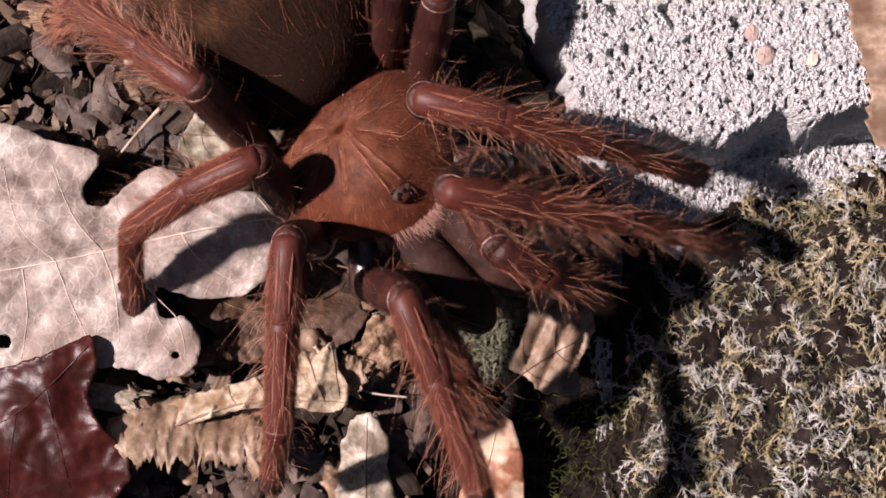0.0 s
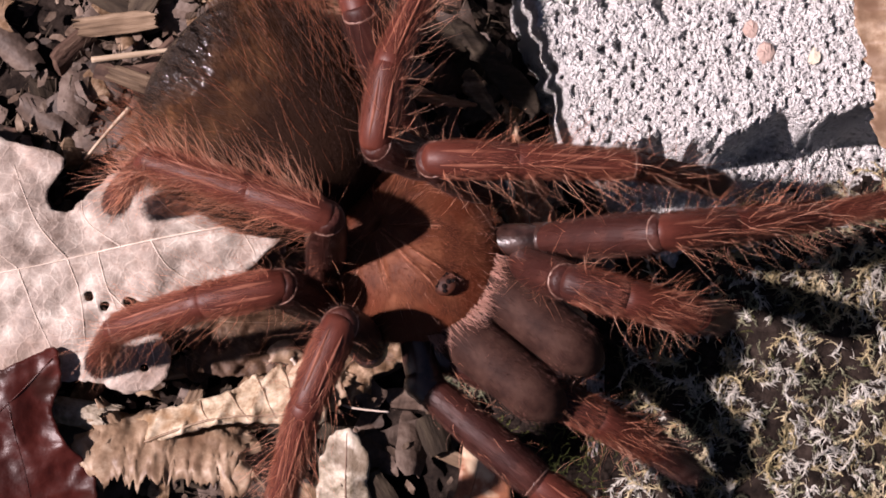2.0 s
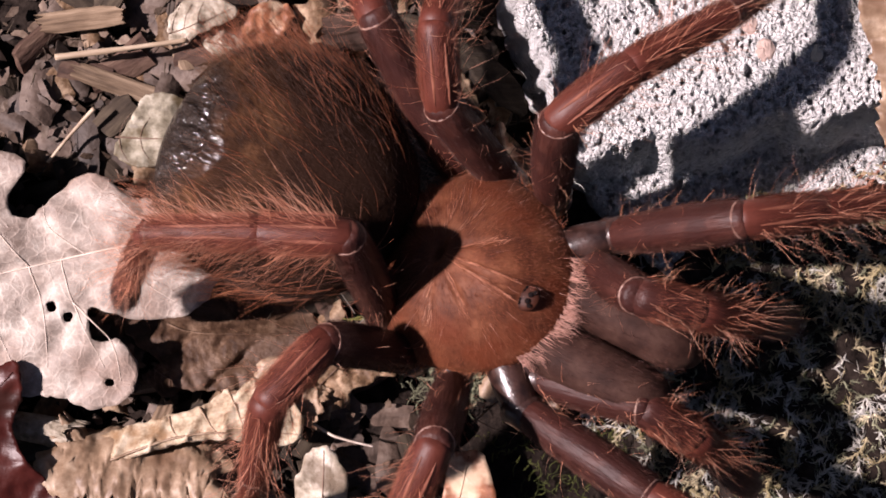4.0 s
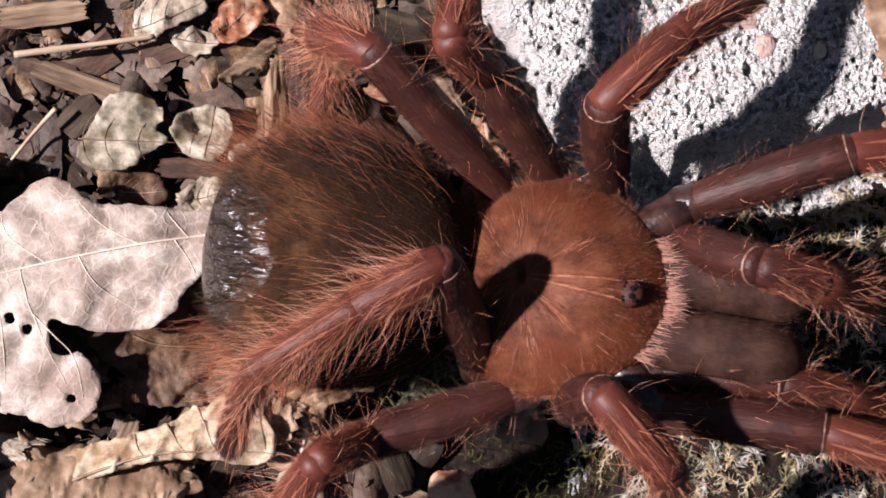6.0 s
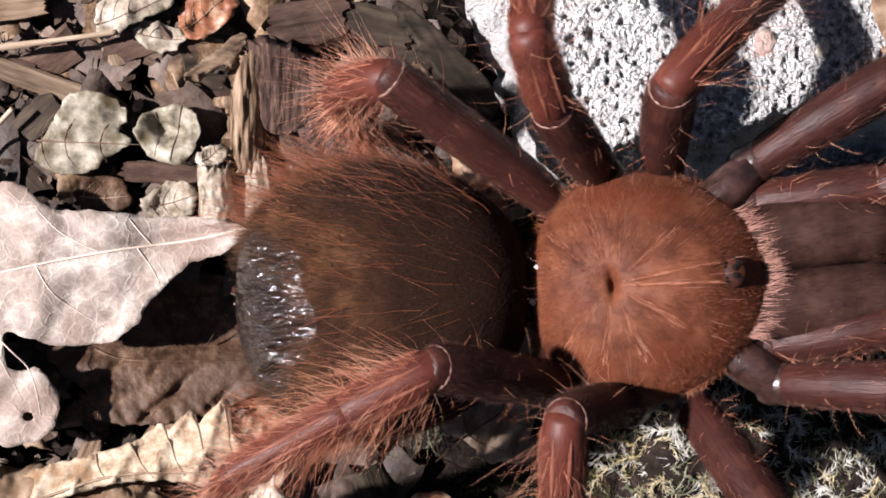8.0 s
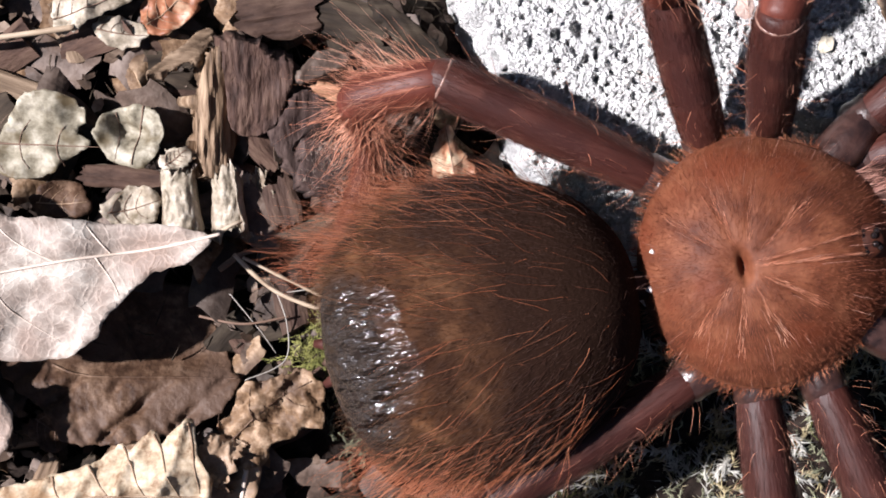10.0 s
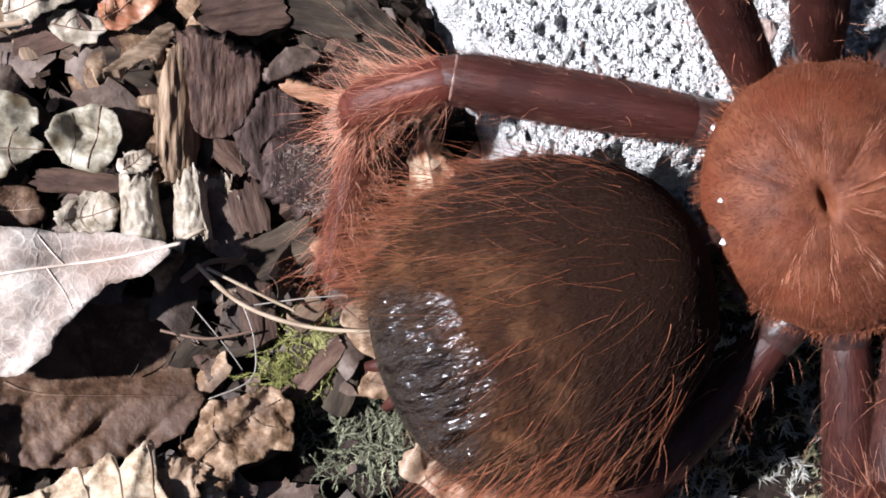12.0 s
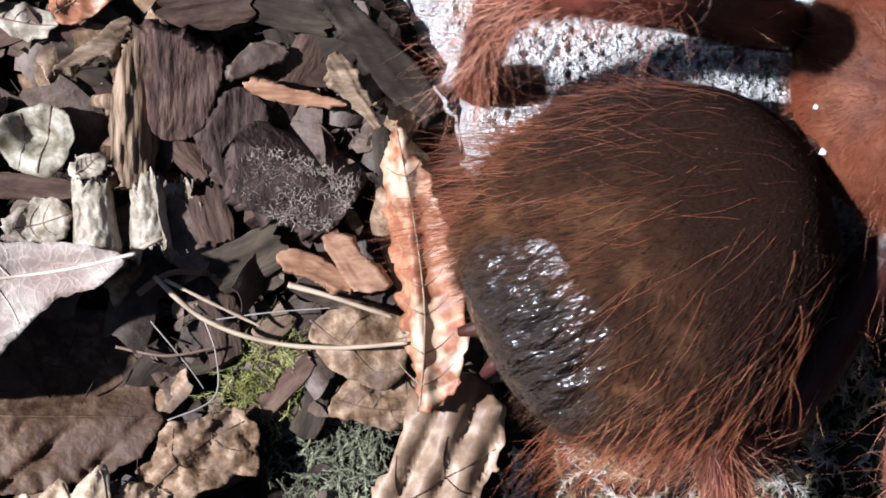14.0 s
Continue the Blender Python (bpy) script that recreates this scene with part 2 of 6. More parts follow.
CRUST = material("grey_crust", [(0.20, 0.155, 0.125), (0.42, 0.35, 0.295)], 500, 0.9, 0.6, 1200, island=0.3)

EYE_MOUND = material("dark_eye_mound", [(0.018, 0.006, 0.004), (0.050, 0.015, 0.008)], 600, 0.55, 0, spec=0.15)
SHELL = material("carapace_velvet", [(0.052, 0.0148, 0.0074), (0.098, 0.0310, 0.0142), (0.168, 0.0620, 0.0300)], 170, 0.6, 0.15, 1800, 0.14, stain=(0.095, 0.024, 0.010), stain_scale=95, sheen=0.2)
SKIN = material("leg_skin", [(0.050, 0.0125, 0.0078), (0.078, 0.0195, 0.0120), (0.112, 0.031, 0.0195)], 260, 0.5, 0.12, 2600, 0.25, stretch=(0.10, 1, 1), stain=(0.060, 0.015, 0.010), stain_scale=120, sheen=0.06)
SKIN_DEEP = material("femur_skin", [(0.020, 0.0058, 0.0044), (0.040, 0.0115, 0.0082), (0.080, 0.030, 0.021)], 260, 0.5, 0.4, 1500, 0.22, stretch=(0.10, 1, 1), stain=(0.030, 0.009, 0.007), stain_scale=120)
SKIN_DARK = material("jaw_skin", [(0.0204, 0.009, 0.00686), (0.0348, 0.0162, 0.0119), (0.054, 0.0276, 0.02)], 200, 0.7, 0.15, 2000, 0.1)
ABDOMEN_SKIN = abdomen_material()
STRIPE = material("pale_bare_skin", [(0.10, 0.030, 0.018), (0.16, 0.056, 0.034), (0.24, 0.098, 0.064)], 500, 0.6, 0.4, 1500, 0.15, stretch=(0.2, 1, 1))
KNOB = material("dark_glossy_joint", [(0.012, 0.006, 0.005), (0.030, 0.014, 0.011), (0.055, 0.028, 0.022)], 300, 0.28, 0.2, 1500, 0.6)
RING = material("pale_joint_skin", [(0.084, 0.0385, 0.028), (0.182, 0.098, 0.0735), (0.322, 0.21, 0.168)], 260, 0.4, 0.2, 1500)
HAIR = material("red_setae", [(0.36, 0.115, 0.058), (0.55, 0.235, 0.14), (0.72, 0.44, 0.31)], 120, 0.45, 0, spec=0.4, island=0.4, through_light=0.25)
HAIR_RUST = material("rust_abdominal_setae", [(0.19, 0.0558, 0.0243), (0.323, 0.108, 0.0495), (0.475, 0.198, 0.1035)], 120, 0.45, 0, spec=0.35, island=0.45, through_light=0.25)
FUZZ = material("short_red_fuzz", [(0.123, 0.0328, 0.01804), (0.205, 0.0615, 0.03444), (0.328, 0.123, 0.07708)], 140, 0.5, 0, spec=0.3, island=0.35, through_light=0.2)
FUZZ_GREY = material("grey_brown_sole_velvet", [(0.060, 0.028, 0.022), (0.105, 0.052, 0.042), (0.17, 0.095, 0.080)], 140, 0.6, 0, spec=0.2, island=0.3, through_light=0.15)
FUZZ_DEEP = material("short_maroon_fuzz", [(0.02419, 0.006552, 0.004536), (0.050, 0.0160, 0.0105), (0.125, 0.052, 0.036)], 140, 0.5, 0, spec=0.3, island=0.35, through_light=0.15)
FUZZ_GOLD = material("orange_fuzz", [(0.1219, 0.03325, 0.01419), (0.1787, 0.05249, 0.02306), (0.2518, 0.08573, 0.04081)], 140, 0.5, 0, spec=0.3, island=0.22, through_light=0.2)
FUZZ_DARK = material("brown_fuzz", [(0.0266, 0.01162, 0.005643), (0.06798, 0.02977, 0.01254), (0.1439, 0.06798, 0.02884)], 110, 0.5, 0, spec=0.3, island=0.4, through_light=0.2)
_fuzz = FUZZ_DARK.node_tree.nodes["Principled BSDF"].inputs["Base Color"]
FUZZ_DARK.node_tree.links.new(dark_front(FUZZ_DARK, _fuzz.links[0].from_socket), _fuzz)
HAIR_PINK = material("pale_pink_bristles", [(0.3444, 0.1628, 0.1184), (0.492, 0.2738, 0.2146)], 120, 0.45, 0, spec=0.4, island=0.25, through_light=0.2)
EYE_BLACK = material("black_eye", [(0.006, 0.004, 0.003), (0.015, 0.008, 0.006)], 300, 0.06, 0, spec=0.8)
PEBBLE = material("white_grit", [(0.55, 0.50, 0.46), (0.75, 0.72, 0.68)], 900, 0.6, 0.3)
GRAIN_PINK = material("pink_gravel", [(0.28, 0.20, 0.17), (0.44, 0.33, 0.28)], 900, 0.8, 0.4, 1500)
GRAIN_BUFF = material("buff_gravel", [(0.45, 0.40, 0.30), (0.60, 0.55, 0.44)], 900, 0.8, 0.4, 1500)


# ---- tools ----
def mesh_of(name, verts, faces, mat, smooth=True):
    me = bpy.data.meshes.new(name)
    me.from_pydata([tuple(v) for v in verts], [], [tuple(f) for f in faces])
    me.polygons.foreach_set("use_smooth", [smooth] * len(me.polygons))
    me.materials.append(mat)
    me.update()
    return me


def part(name, me, parent, label="", kind="", at=None):
    """Links a mesh as one part under a thing or under a part."""
    ob = new(name, me)
    ob.parent = parent
    if at is not None:
        ob.matrix_basis = at
    return tagged(ob, label, kind=kind)


def grid_faces(nx, ny, wrap=False, first=0):
    out = []
    for i in range(nx - 1):
        for j in range(ny if wrap else ny - 1):
            k = (j + 1) % ny
            out.append((first + i * ny + j, first + i * ny + k, first + (i + 1) * ny + k, first + (i + 1) * ny + j))
    return out


def tube(points, radii, sides=10, flat=1.0, closed_ends=True):
    """Vertices and faces of a tapered tube through points (metres)."""
    pts = [Vector(p) for p in points]
    verts, n = [], len(pts)
    ref = Vector((0.13, 0.21, 1)).normalized()
    for i, p in enumerate(pts):
        d = (pts[min(i + 1, n - 1)] - pts[max(i - 1, 0)]).normalized()
        a = d.cross(ref)
        a = a.normalized() if a.length > 1e-3 else d.orthogonal().normalized()
        b = a.cross(d).normalized()
        for j in range(sides):
            w = 2 * math.pi * j / sides
            verts.append(p + float(radii[i]) * (math.cos(w) * a + flat * math.sin(w) * b))
    faces = grid_faces(n, sides, wrap=True)
    if closed_ends:
        faces += [tuple(range(sides))[::-1], tuple(range((n - 1) * sides, n * sides))]
    faces = [f[::-1] for f in faces]
    return verts, faces


def spline(points, steps=8, closed=False):
    """A smooth line through points (tuples of any size)."""
    p = [np.array(q, float) for q in points]
    n, out = len(p), []
    for i in range(n if closed else n - 1):
        if closed:
            a, b, c, d = p[i - 1], p[i], p[(i + 1) % n], p[(i + 2) % n]
        else:
            a, b, c, d = p[max(i - 1, 0)], p[i], p[i + 1], p[min(i + 2, n - 1)]
        for s in range(steps):
            t = s / steps
            out.append(0.5 * (2 * b + (c - a) * t + (2 * a - 5 * b + 4 * c - d) * t * t + (3 * b - a - 3 * c + d) * t ** 3))
    if not closed:
        out.append(p[-1])
    return out


def hair_mesh(name, base, way, bend, length, radius, mat, segs=3):
    """Many tapering bristles in one mesh; arrays of roots, directions and bends, in metres."""
    base, way, bend = (np.asarray(a, float) for a in (base, way, bend))
    length = np.asarray(length, float)[:, None]
    radius = np.broadcast_to(np.asarray(radius, float).reshape(-1, 1), length.shape)
    n = len(base)
    way = way / np.linalg.norm(way, axis=1, keepdims=True)
    ref = np.tile([0.31, 0.17, 0.93], (n, 1))
    a = np.cross(way, ref)
    a /= np.maximum(np.linalg.norm(a, axis=1, keepdims=True), 1e-9)
    b = np.cross(way, a)
    rings = []
    for k in range(segs):
        s = k / segs
        p = base + way * length * s + bend * length * s * s
        if segs >= 4:
            p = p + a * length * 0.03 * np.sin(6.28 * s + np.arange(n) * 2.4)[:, None] * min(1.0, 2 * s)
        r = radius * (1 - 0.75 * s)
        for j in range(3):
            w = 2 * math.pi * j / 3
            rings.append(p + r * (math.cos(w) * a + math.sin(w) * b))
    rings.append(base + way * length + bend * length)
    v = np.stack(rings, axis=1).reshape(-1, 3)
    m = 3 * segs + 1
    one = []
    for k in range(segs - 1):
        for j in range(3):
            c, d = 3 * k + j, 3 * k + (j + 1) % 3
            one += [(c, d, d + 3), (c, d + 3, c + 3)]
    for j in range(3):
        one.append((3 * (segs - 1) + j, 3 * (segs - 1) + (j + 1) % 3, 3 * segs))
    f = (np.array(one)[None] + (np.arange(n) * m)[:, None, None]).reshape(-1, 3)
    me = bpy.data.meshes.new(name)
    me.vertices.add(len(v))
    me.vertices.foreach_set("co", v.ravel())
    me.loops.add(f.size)
    me.loops.foreach_set("vertex_index", f.ravel().astype(np.int32))
    me.polygons.add(len(f))
    me.polygons.foreach_set("loop_start", np.arange(0, f.size, 3, dtype=np.int32))
    me.polygons.foreach_set("use_smooth", np.ones(len(f), bool))
    me.materials.append(mat)
    me.update(calc_edges=True)
    me.validate()
    return me


def wave(x, y, scale, seed=0.0):
    """Smooth noise of about -1 to 1 at a place in metres; scale: cells a metre."""
    return noise.noise(Vector((x * scale + 11.3 * seed, y * scale - 7.7 * seed, 3.1 * seed)))


def inside(pt, poly):
    x, y = pt
    hit = False
    for i in range(len(poly)):
        x1, y1 = poly[i - 1]
        x2, y2 = poly[i]
        if (y1 > y) != (y2 > y) and x < (x2 - x1) * (y - y1) / (y2 - y1) + x1:
            hit = not hit
    return hit


# ---- ground: one sheet of soil, fine near the stone and coarse far off ----
def build_ground():
    n = 150
    steps = [0.085 * math.sinh(11.0 * (i / (n - 1) * 2 - 1)) / math.sinh(11 * 0.45) for i in range(n)]
    verts = []
    for x in steps:
        for y in steps:
            near = math.exp(-(x * x + y * y) / 0.3 ** 2)
            z = (-0.006 + 0.0035 * wave(x, y, 60) + 0.0018 * wave(x, y, 190, 2)) * near + 0.004 * wave(x, y, 3, 4) * (1 - near)
            # the gap beside the stone lies deeper
            z -= 0.007 * math.exp(-((x - 0.044) / 0.012) ** 2 - ((y + 0.032) / 0.030) ** 2)
            verts.append((x, y, z))
    ob = new("ground", mesh_of("ground", verts, [f[::-1] for f in grid_faces(n, n)], SOIL))
    tagged(ob, "dark damp forest soil under dead leaves and bark", "ground", kind="structure")


build_ground()


# ---- the stone: a rough block whose near side breaks down to a mossy ledge ----
def stone_edge(v):
    """Where the block's side begins, on the plan grid, at v."""
    pts = [(-2000, 700), (-200, 905), (60, 936), (130, 962), (263, 1000), (330, 1052), (400, 1130), (480, 1195), (600, 1212), (760, 1215), (900, 1215), (1400, 1300)]
    return float(np.interp(v, [p[0] for p in pts], [p[1] for p in pts]))


def stone_top(u, v):
    """Height of the stone in millimetres."""
    x, y = (u - 784) * GRID * MM, (441 - v) * GRID * MM
    brow = float(np.interp(u, [1000, 1120, 1160, 1200, 1260, 1340, 1420, 1500, 1650], [285, 255, 230, 258, 246, 204, 216, 186, 180])) + 9 * wave(x, 0, 210, 5)
    down = min(max((v - brow) / 62.0, 0.0), 1.0)
    down = down * down * (3 - 2 * down)
    top = 23.0 + 0.9 * wave(x, y, 55, 1) + 0.01 * (u - 1300) * 0.3
    ledge = 3.0 - 0.022 * max(0, min(u, 1600) - 1150) + 1.6 * wave(x, y, 60, 7) - 0.012 * max(v - 560, 0) * 0.5
    z = top * (1 - down) + ledge * down
    out = (stone_edge(v) - u) + 14 * wave(x, y, 90, 9) + 12 * wave(x, y, 330, 12)
    if u > 1900:
        out = max(out, u - 2100 + 30 * wave(x, y, 40, 2))
    side = min(max((out + 26) / 30.0, 0.0), 1.0)
    z = z * (1 - side) - 12 * side
    rough = 0.4 * wave(x, y, 240, 2) + 0.75 * wave(x, y, 540, 3) + 0.7 * abs(wave(x, y, 800, 4)) + 0.35 * wave(x, y, 2000, 5)
    pit = max(0.0, wave(x, y, 330, 6) - 0.40) * 8.0 + max(0.0, wave(x, y, 760, 10) - 0.30) * 7.0 + max(0.0, wave(x, y, 1300, 8) - 0.20) * 4.0
    return z + rough - pit


def build_stone():
    us = np.concatenate([np.arange(890, 1640, 2.6), np.linspace(1645, 2160, 26)])
    vs = np.concatenate([np.linspace(-700, -40, 24), np.arange(-30, 470, 2.6), np.arange(473, 700, 5), np.linspace(706, 1400, 60)])
    verts = [plan(u, v, stone_top(u, v)) for u in us for v in vs]
    me = mesh_of("stone", verts, [f[::-1] for f in grid_faces(len(us), len(vs))], STONE)
    tagged(new("stone", me), "pale grey porous stone block with a rough pitted top", "stone")


build_stone()


# ---- moss ----
def moss_mesh(name, area, count, tall, mat, seed, ground_at, leafy=7):
    """Curling moss shoots with rows of small leaflets, rooted inside an area of the plan grid."""
    rng = np.random.default_rng(seed)
    lo, hi = np.min(area, axis=0), np.max(area, axis=0)
    roots = []
    while len(roots) < count:
        p = rng.uniform(lo, hi)
        if inside(p, area) and wave(p[0] * 1e-3, p[1] * 1e-3, 14, seed) > rng.uniform(-0.55, 0.25):
            roots.append(p)
    stems, twigs = [], []
    for u, v in roots:
        p = np.array(plan(u, v, ground_at(u, v) - 0.3))
        az, tip = rng.uniform(0, 2 * math.pi), rng.uniform(0.05, 0.55)
        turn = rng.choice([-1, 1]) * rng.uniform(0.1, 0.7)
        L = tall * MM * rng.uniform(0.45, 1.2) / leafy
        for k in range(leafy):
            s = k / leafy
            d = np.array([math.cos(az), math.sin(az), tip])
            d /= np.linalg.norm(d)
            stems.append((p, d, rng.normal(0, 0.1, 3), L * 1.25, 0.00030 * min(1.0, tall / 13) * (1.15 - 0.6 * s)))
            side = np.array([-d[1], d[0], 0.12])
            for sg in (-1, 1, -1, 1):
                if rng.uniform() < 0.85:
                    twigs.append((p + d * L * rng.uniform(0, 1), d * rng.uniform(0.5, 0.9) + sg * side + rng.normal(0, 0.15, 3), d * 0.5 + rng.normal(0, 0.45, 3),
                                  tall * MM * rng.uniform(0.05, 0.105) * (1.15 - 0.6 * s), 0.00020 * min(1.0, tall / 13)))
            p = p + d * L
            az += turn * rng.uniform(0.2, 1.2)
            tip -= rng.uniform(0.05, 0.3)
            tip = max(tip, -0.4)
    base, way, bend, ln, rad = (list(c) for c in zip(*(stems + twigs)))
    return hair_mesh(name, base, way, bend, ln, rad, mat, segs=2)


def moss(label, area, count, tall, mat, seed, ground_at=stone_top, leafy=7):
    tagged(new("moss", moss_mesh("moss", area, count, tall, mat, seed, ground_at, leafy)), label, "moss", kind="stuff")


def soil_top(u, v):
    return -3.0


LEDGE = [(1135, 640), (1200, 560), (1250, 455), (1335, 370), (1600, 345), (1720, 400), (1720, 960), (1125, 960), (1150, 760)]


def bed_top(u, v):
    """Height of the mossy humus on the ledge, millimetres; the far rim stands in for shade."""
    x, y = (u - 784) * GRID * MM, (441 - v) * GRID * MM
    h = 4.2 + 2.6 * wave(x, y, 75, 11) + 1.2 * wave(x, y, 200, 12) + 0.6 * wave(x, y, 500, 13)
    # the far rim reaches past the moss: dark cover in place of shade on stone
    rim = min((u - (1125 + 22 * wave(0, y, 80, 4))) / 60, (v - (318 + 26 * wave(x, 0, 80, 5) + max(0, 1290 - u) * 0.9)) / 60, 1.0)
    return h * max(rim, 0) ** 0.5 - 9 * (1 - max(min(rim, 1), 0))


def build_moss_bed():
    us, vs = np.arange(1090, 1800, 5.0), np.arange(280, 1060, 5.0)
    me = mesh_of("moss_bed", [plan(u, v, bed_top(u, v)) for u in us for v in vs], [f[::-1] for f in grid_faces(len(us), len(vs))], SOIL)
    tagged(new("moss_bed", me), "dark crumbly humus cushion under the moss", "humus")


build_moss_bed()
moss("pale yellowish curling moss on the stone ledge", LEDGE, 520, 16, MOSS_PALE, 3, bed_top, 12)
moss("whitish dried moss shoots on the ledge", LEDGE, 480, 17, MOSS_WHITE, 13, bed_top, 13)
moss("grey dried moss between the shoots on the ledge", LEDGE, 900, 8, MOSS_GREY, 4, bed_top, 8)
moss("dark green moss low on the stone ledge", LEDGE, 160, 4.5, MOSS_GREEN, 5, bed_top)
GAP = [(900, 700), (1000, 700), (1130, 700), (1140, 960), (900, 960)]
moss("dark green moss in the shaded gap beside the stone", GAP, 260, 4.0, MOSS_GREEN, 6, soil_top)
moss("small bright green moss tuft in the litter", [(736, 463), (796, 470), (800, 543), (740, 545)], 210, 7.5, MOSS_BRIGHT, 7, lambda u, v: 1.5, 6)
moss("greyish green moss patch among dead leaves", [(765, 565), (910, 555), (930, 660), (770, 660)], 170, 7.5, MOSS_GREY, 8, lambda u, v: -1.0, 6)
moss("thin moss on the stone's broken side", [(1150, 480), (1240, 440), (1330, 560), (1250, 640), (1150, 640)], 160, 4.0, MOSS_GREEN, 9)


# ---- dead leaves ----
def feathered(stem, pairs, reach, lean=0.75, start=0.12):
    """A midrib and pairs of side veins that leave it."""
    line = spline(stem, 12)
    ribs = [stem]
    for k in range(pairs):
        i = int((start + (1 - start) * k / pairs) * (len(line) - 2))
        p, q = line[i], line[i + 1]
        d = (q - p) / np.hypot(*(q - p))
        s = np.array([-d[1], d[0]])
        for sg in (1, -1):
            r = reach * (1 - 0.45 * k / pairs)
            e = p + r * (lean * d + sg * s)
            m = p + 0.5 * r * (lean * 0.7 * d + sg * s * 1.05)
            ribs.append([tuple(p), tuple(m), tuple(e)])
    return ribs


def leaf(name, label, outline, z, mat, ribs=(), holes=(), cell=9.0, relief=None, ragged=2.0, curl=2.0, seed=1, rib_mat=None, rib_size=0.35, thick=0.22,
         category="leaf"):
    """A dry leaf: outline on the plan grid, z its height in millimetres, relief(u, v) millimetres added to it. The leaf has a real
    thickness, and its ribs are raised strips."""
    if ribs == "auto":
        pts = np.array(outline, float)
        mid = pts.mean(axis=0)
        axis = np.linalg.svd(pts - mid)[2][0]
        far = float(np.abs((pts - mid) @ axis).max())
        ribs = feathered([tuple(mid - 0.8 * far * axis), tuple(mid + 0.06 * far * axis[::-1]), tuple(mid + 0.85 * far * axis)], 4, 0.55 * far)
        ribs = [ribs[0]] + [r for r in ribs[1:] if inside(r[-1], outline)]
    edge = [tuple(p) for p in spline(outline, 7, closed=True)]
    edge = [(u + ragged * (wave(u * MM, v * MM, 60, seed) + 0.7 * wave(u * MM, v * MM, 170, seed + 2)),
             v + ragged * (wave(u * MM, v * MM, 60, seed + 5) + 0.7 * wave(u * MM, v * MM, 170, seed + 7))) for u, v in edge]
    torn = np.random.default_rng(seed)
    edge = [(u + torn.uniform(-0.5, 0.5) * ragged, v + torn.uniform(-0.5, 0.5) * ragged) for u, v in edge]
    span = max(np.ptp([p[0] for p in outline]), np.ptp([p[1] for p in outline]))
    freq = min(max(2600.0 / span, 8.0), 26.0)
    cu, cv = (sum(p[k] for p in outline) / len(outline) for k in (0, 1))
    lo, hi = np.min(edge, axis=0), np.max(edge, axis=0)
    nu, nv = int((hi[0] - lo[0]) / cell) + 2, int((hi[1] - lo[1]) / cell) + 2
    E = np.array(edge)
    A, B = E, np.roll(E, -1, axis=0)
    AB = B - A

    def height(u, v):
        x, y = u * MM, v * MM
        h = z + curl * (0.7 * wave(x, y, freq, seed) + 0.9 * (0.3 - abs(wave(x, y, 1.1 * freq, seed + 8))) + 0.2 * wave(x, y, 2.6 * freq, seed + 3)
                        + 0.15 * (0.3 - abs(wave(x, y, 3.4 * freq, seed + 5))) + 0.07 * wave(x, y, 7 * freq, seed + 6))
        return h + (relief(u, v) if relief else 0.0)

    def on_edge(p):
        t = np.clip(((p - A) * AB).sum(1) / np.maximum((AB * AB).sum(1), 1e-9), 0, 1)
        q = A + AB * t[:, None]
        return q[np.argmin(((q - p) ** 2).sum(1))]

    index, verts, faces, inner = {}, [], [], set()
    for i in range(nu):
        for j in range(nv):
            c = (lo[0] + (i + 0.5) * cell, lo[1] + (j + 0.5) * cell)
            if inside(c, edge) and not any((c[0] - a) ** 2 + (c[1] - b) ** 2 < r * r for a, b, r in holes):
                inner.add((i, j))
    base = plan(cu, cv, 0)
    for i, j in sorted(inner):
        quad = []
        for a, b in ((i, j), (i, j + 1), (i + 1, j + 1), (i + 1, j)):
            if (a, b) not in index:
                p = np.array([lo[0] + a * cell, lo[1] + b * cell])
                rim = not all((a + s, b + t) in inner for s in (-1, 0) for t in (-1, 0))
                if rim:
                    q = on_edge(p)
                    if np.hypot(*(q - p)) < 1.3 * cell:
                        p = q
                    for a0, b0, r0 in holes:
                        away = p - np.array([a0, b0])
                        if 0.3 * r0 < np.hypot(*away) < r0 + 1.5 * cell:
                            p = np.array([a0, b0]) + away / np.hypot(*away) * r0 * (1 + 0.3 * wave(p[0], p[1], 0.13, 3))
                index[(a, b)] = len(verts)
                verts.append(plan(p[0], p[1], height(p[0], p[1])) - base)
            quad.append(index[(a, b)])
        faces.append(quad)
    ob = new(name, mesh_of(name, verts, faces, mat))
    ob.location = base
    s = ob.modifiers.new("thickness", "SOLIDIFY")
    s.thickness, s.offset = thick * MM, -1
    for k, rib in enumerate(ribs):
        line = [(u, v) for u, v in spline(rib, 10)]
        pts = [plan(u, v, height(u, v) + 0.05) - base for u, v in line]
        size = rib_size if k == 0 else rib_size * 0.55
        me = mesh_of("vein", *tube(pts, [size * MM * (1 - 0.65 * i / len(pts)) for i in range(len(pts))], 6), rib_mat or VEIN)
        part("midrib" if k == 0 else "side_vein", me, ob, "raised pale vein" if k == 0 and rib_mat is None else "")
    return tagged(ob, label, category)


def oak_relief(u, v):
    mid = 362 + 0.18 * (640 - u)
    away = abs(v - mid)
    return 3.0 * math.exp(-((v - 385) / 60) ** 2) + 0.010 * (u - 300) + 0.9 * min(1.0, away / 50) * abs(math.sin((u + 0.75 * away) / 27)) - 0.6 * math.exp(-(away / 9) ** 2)


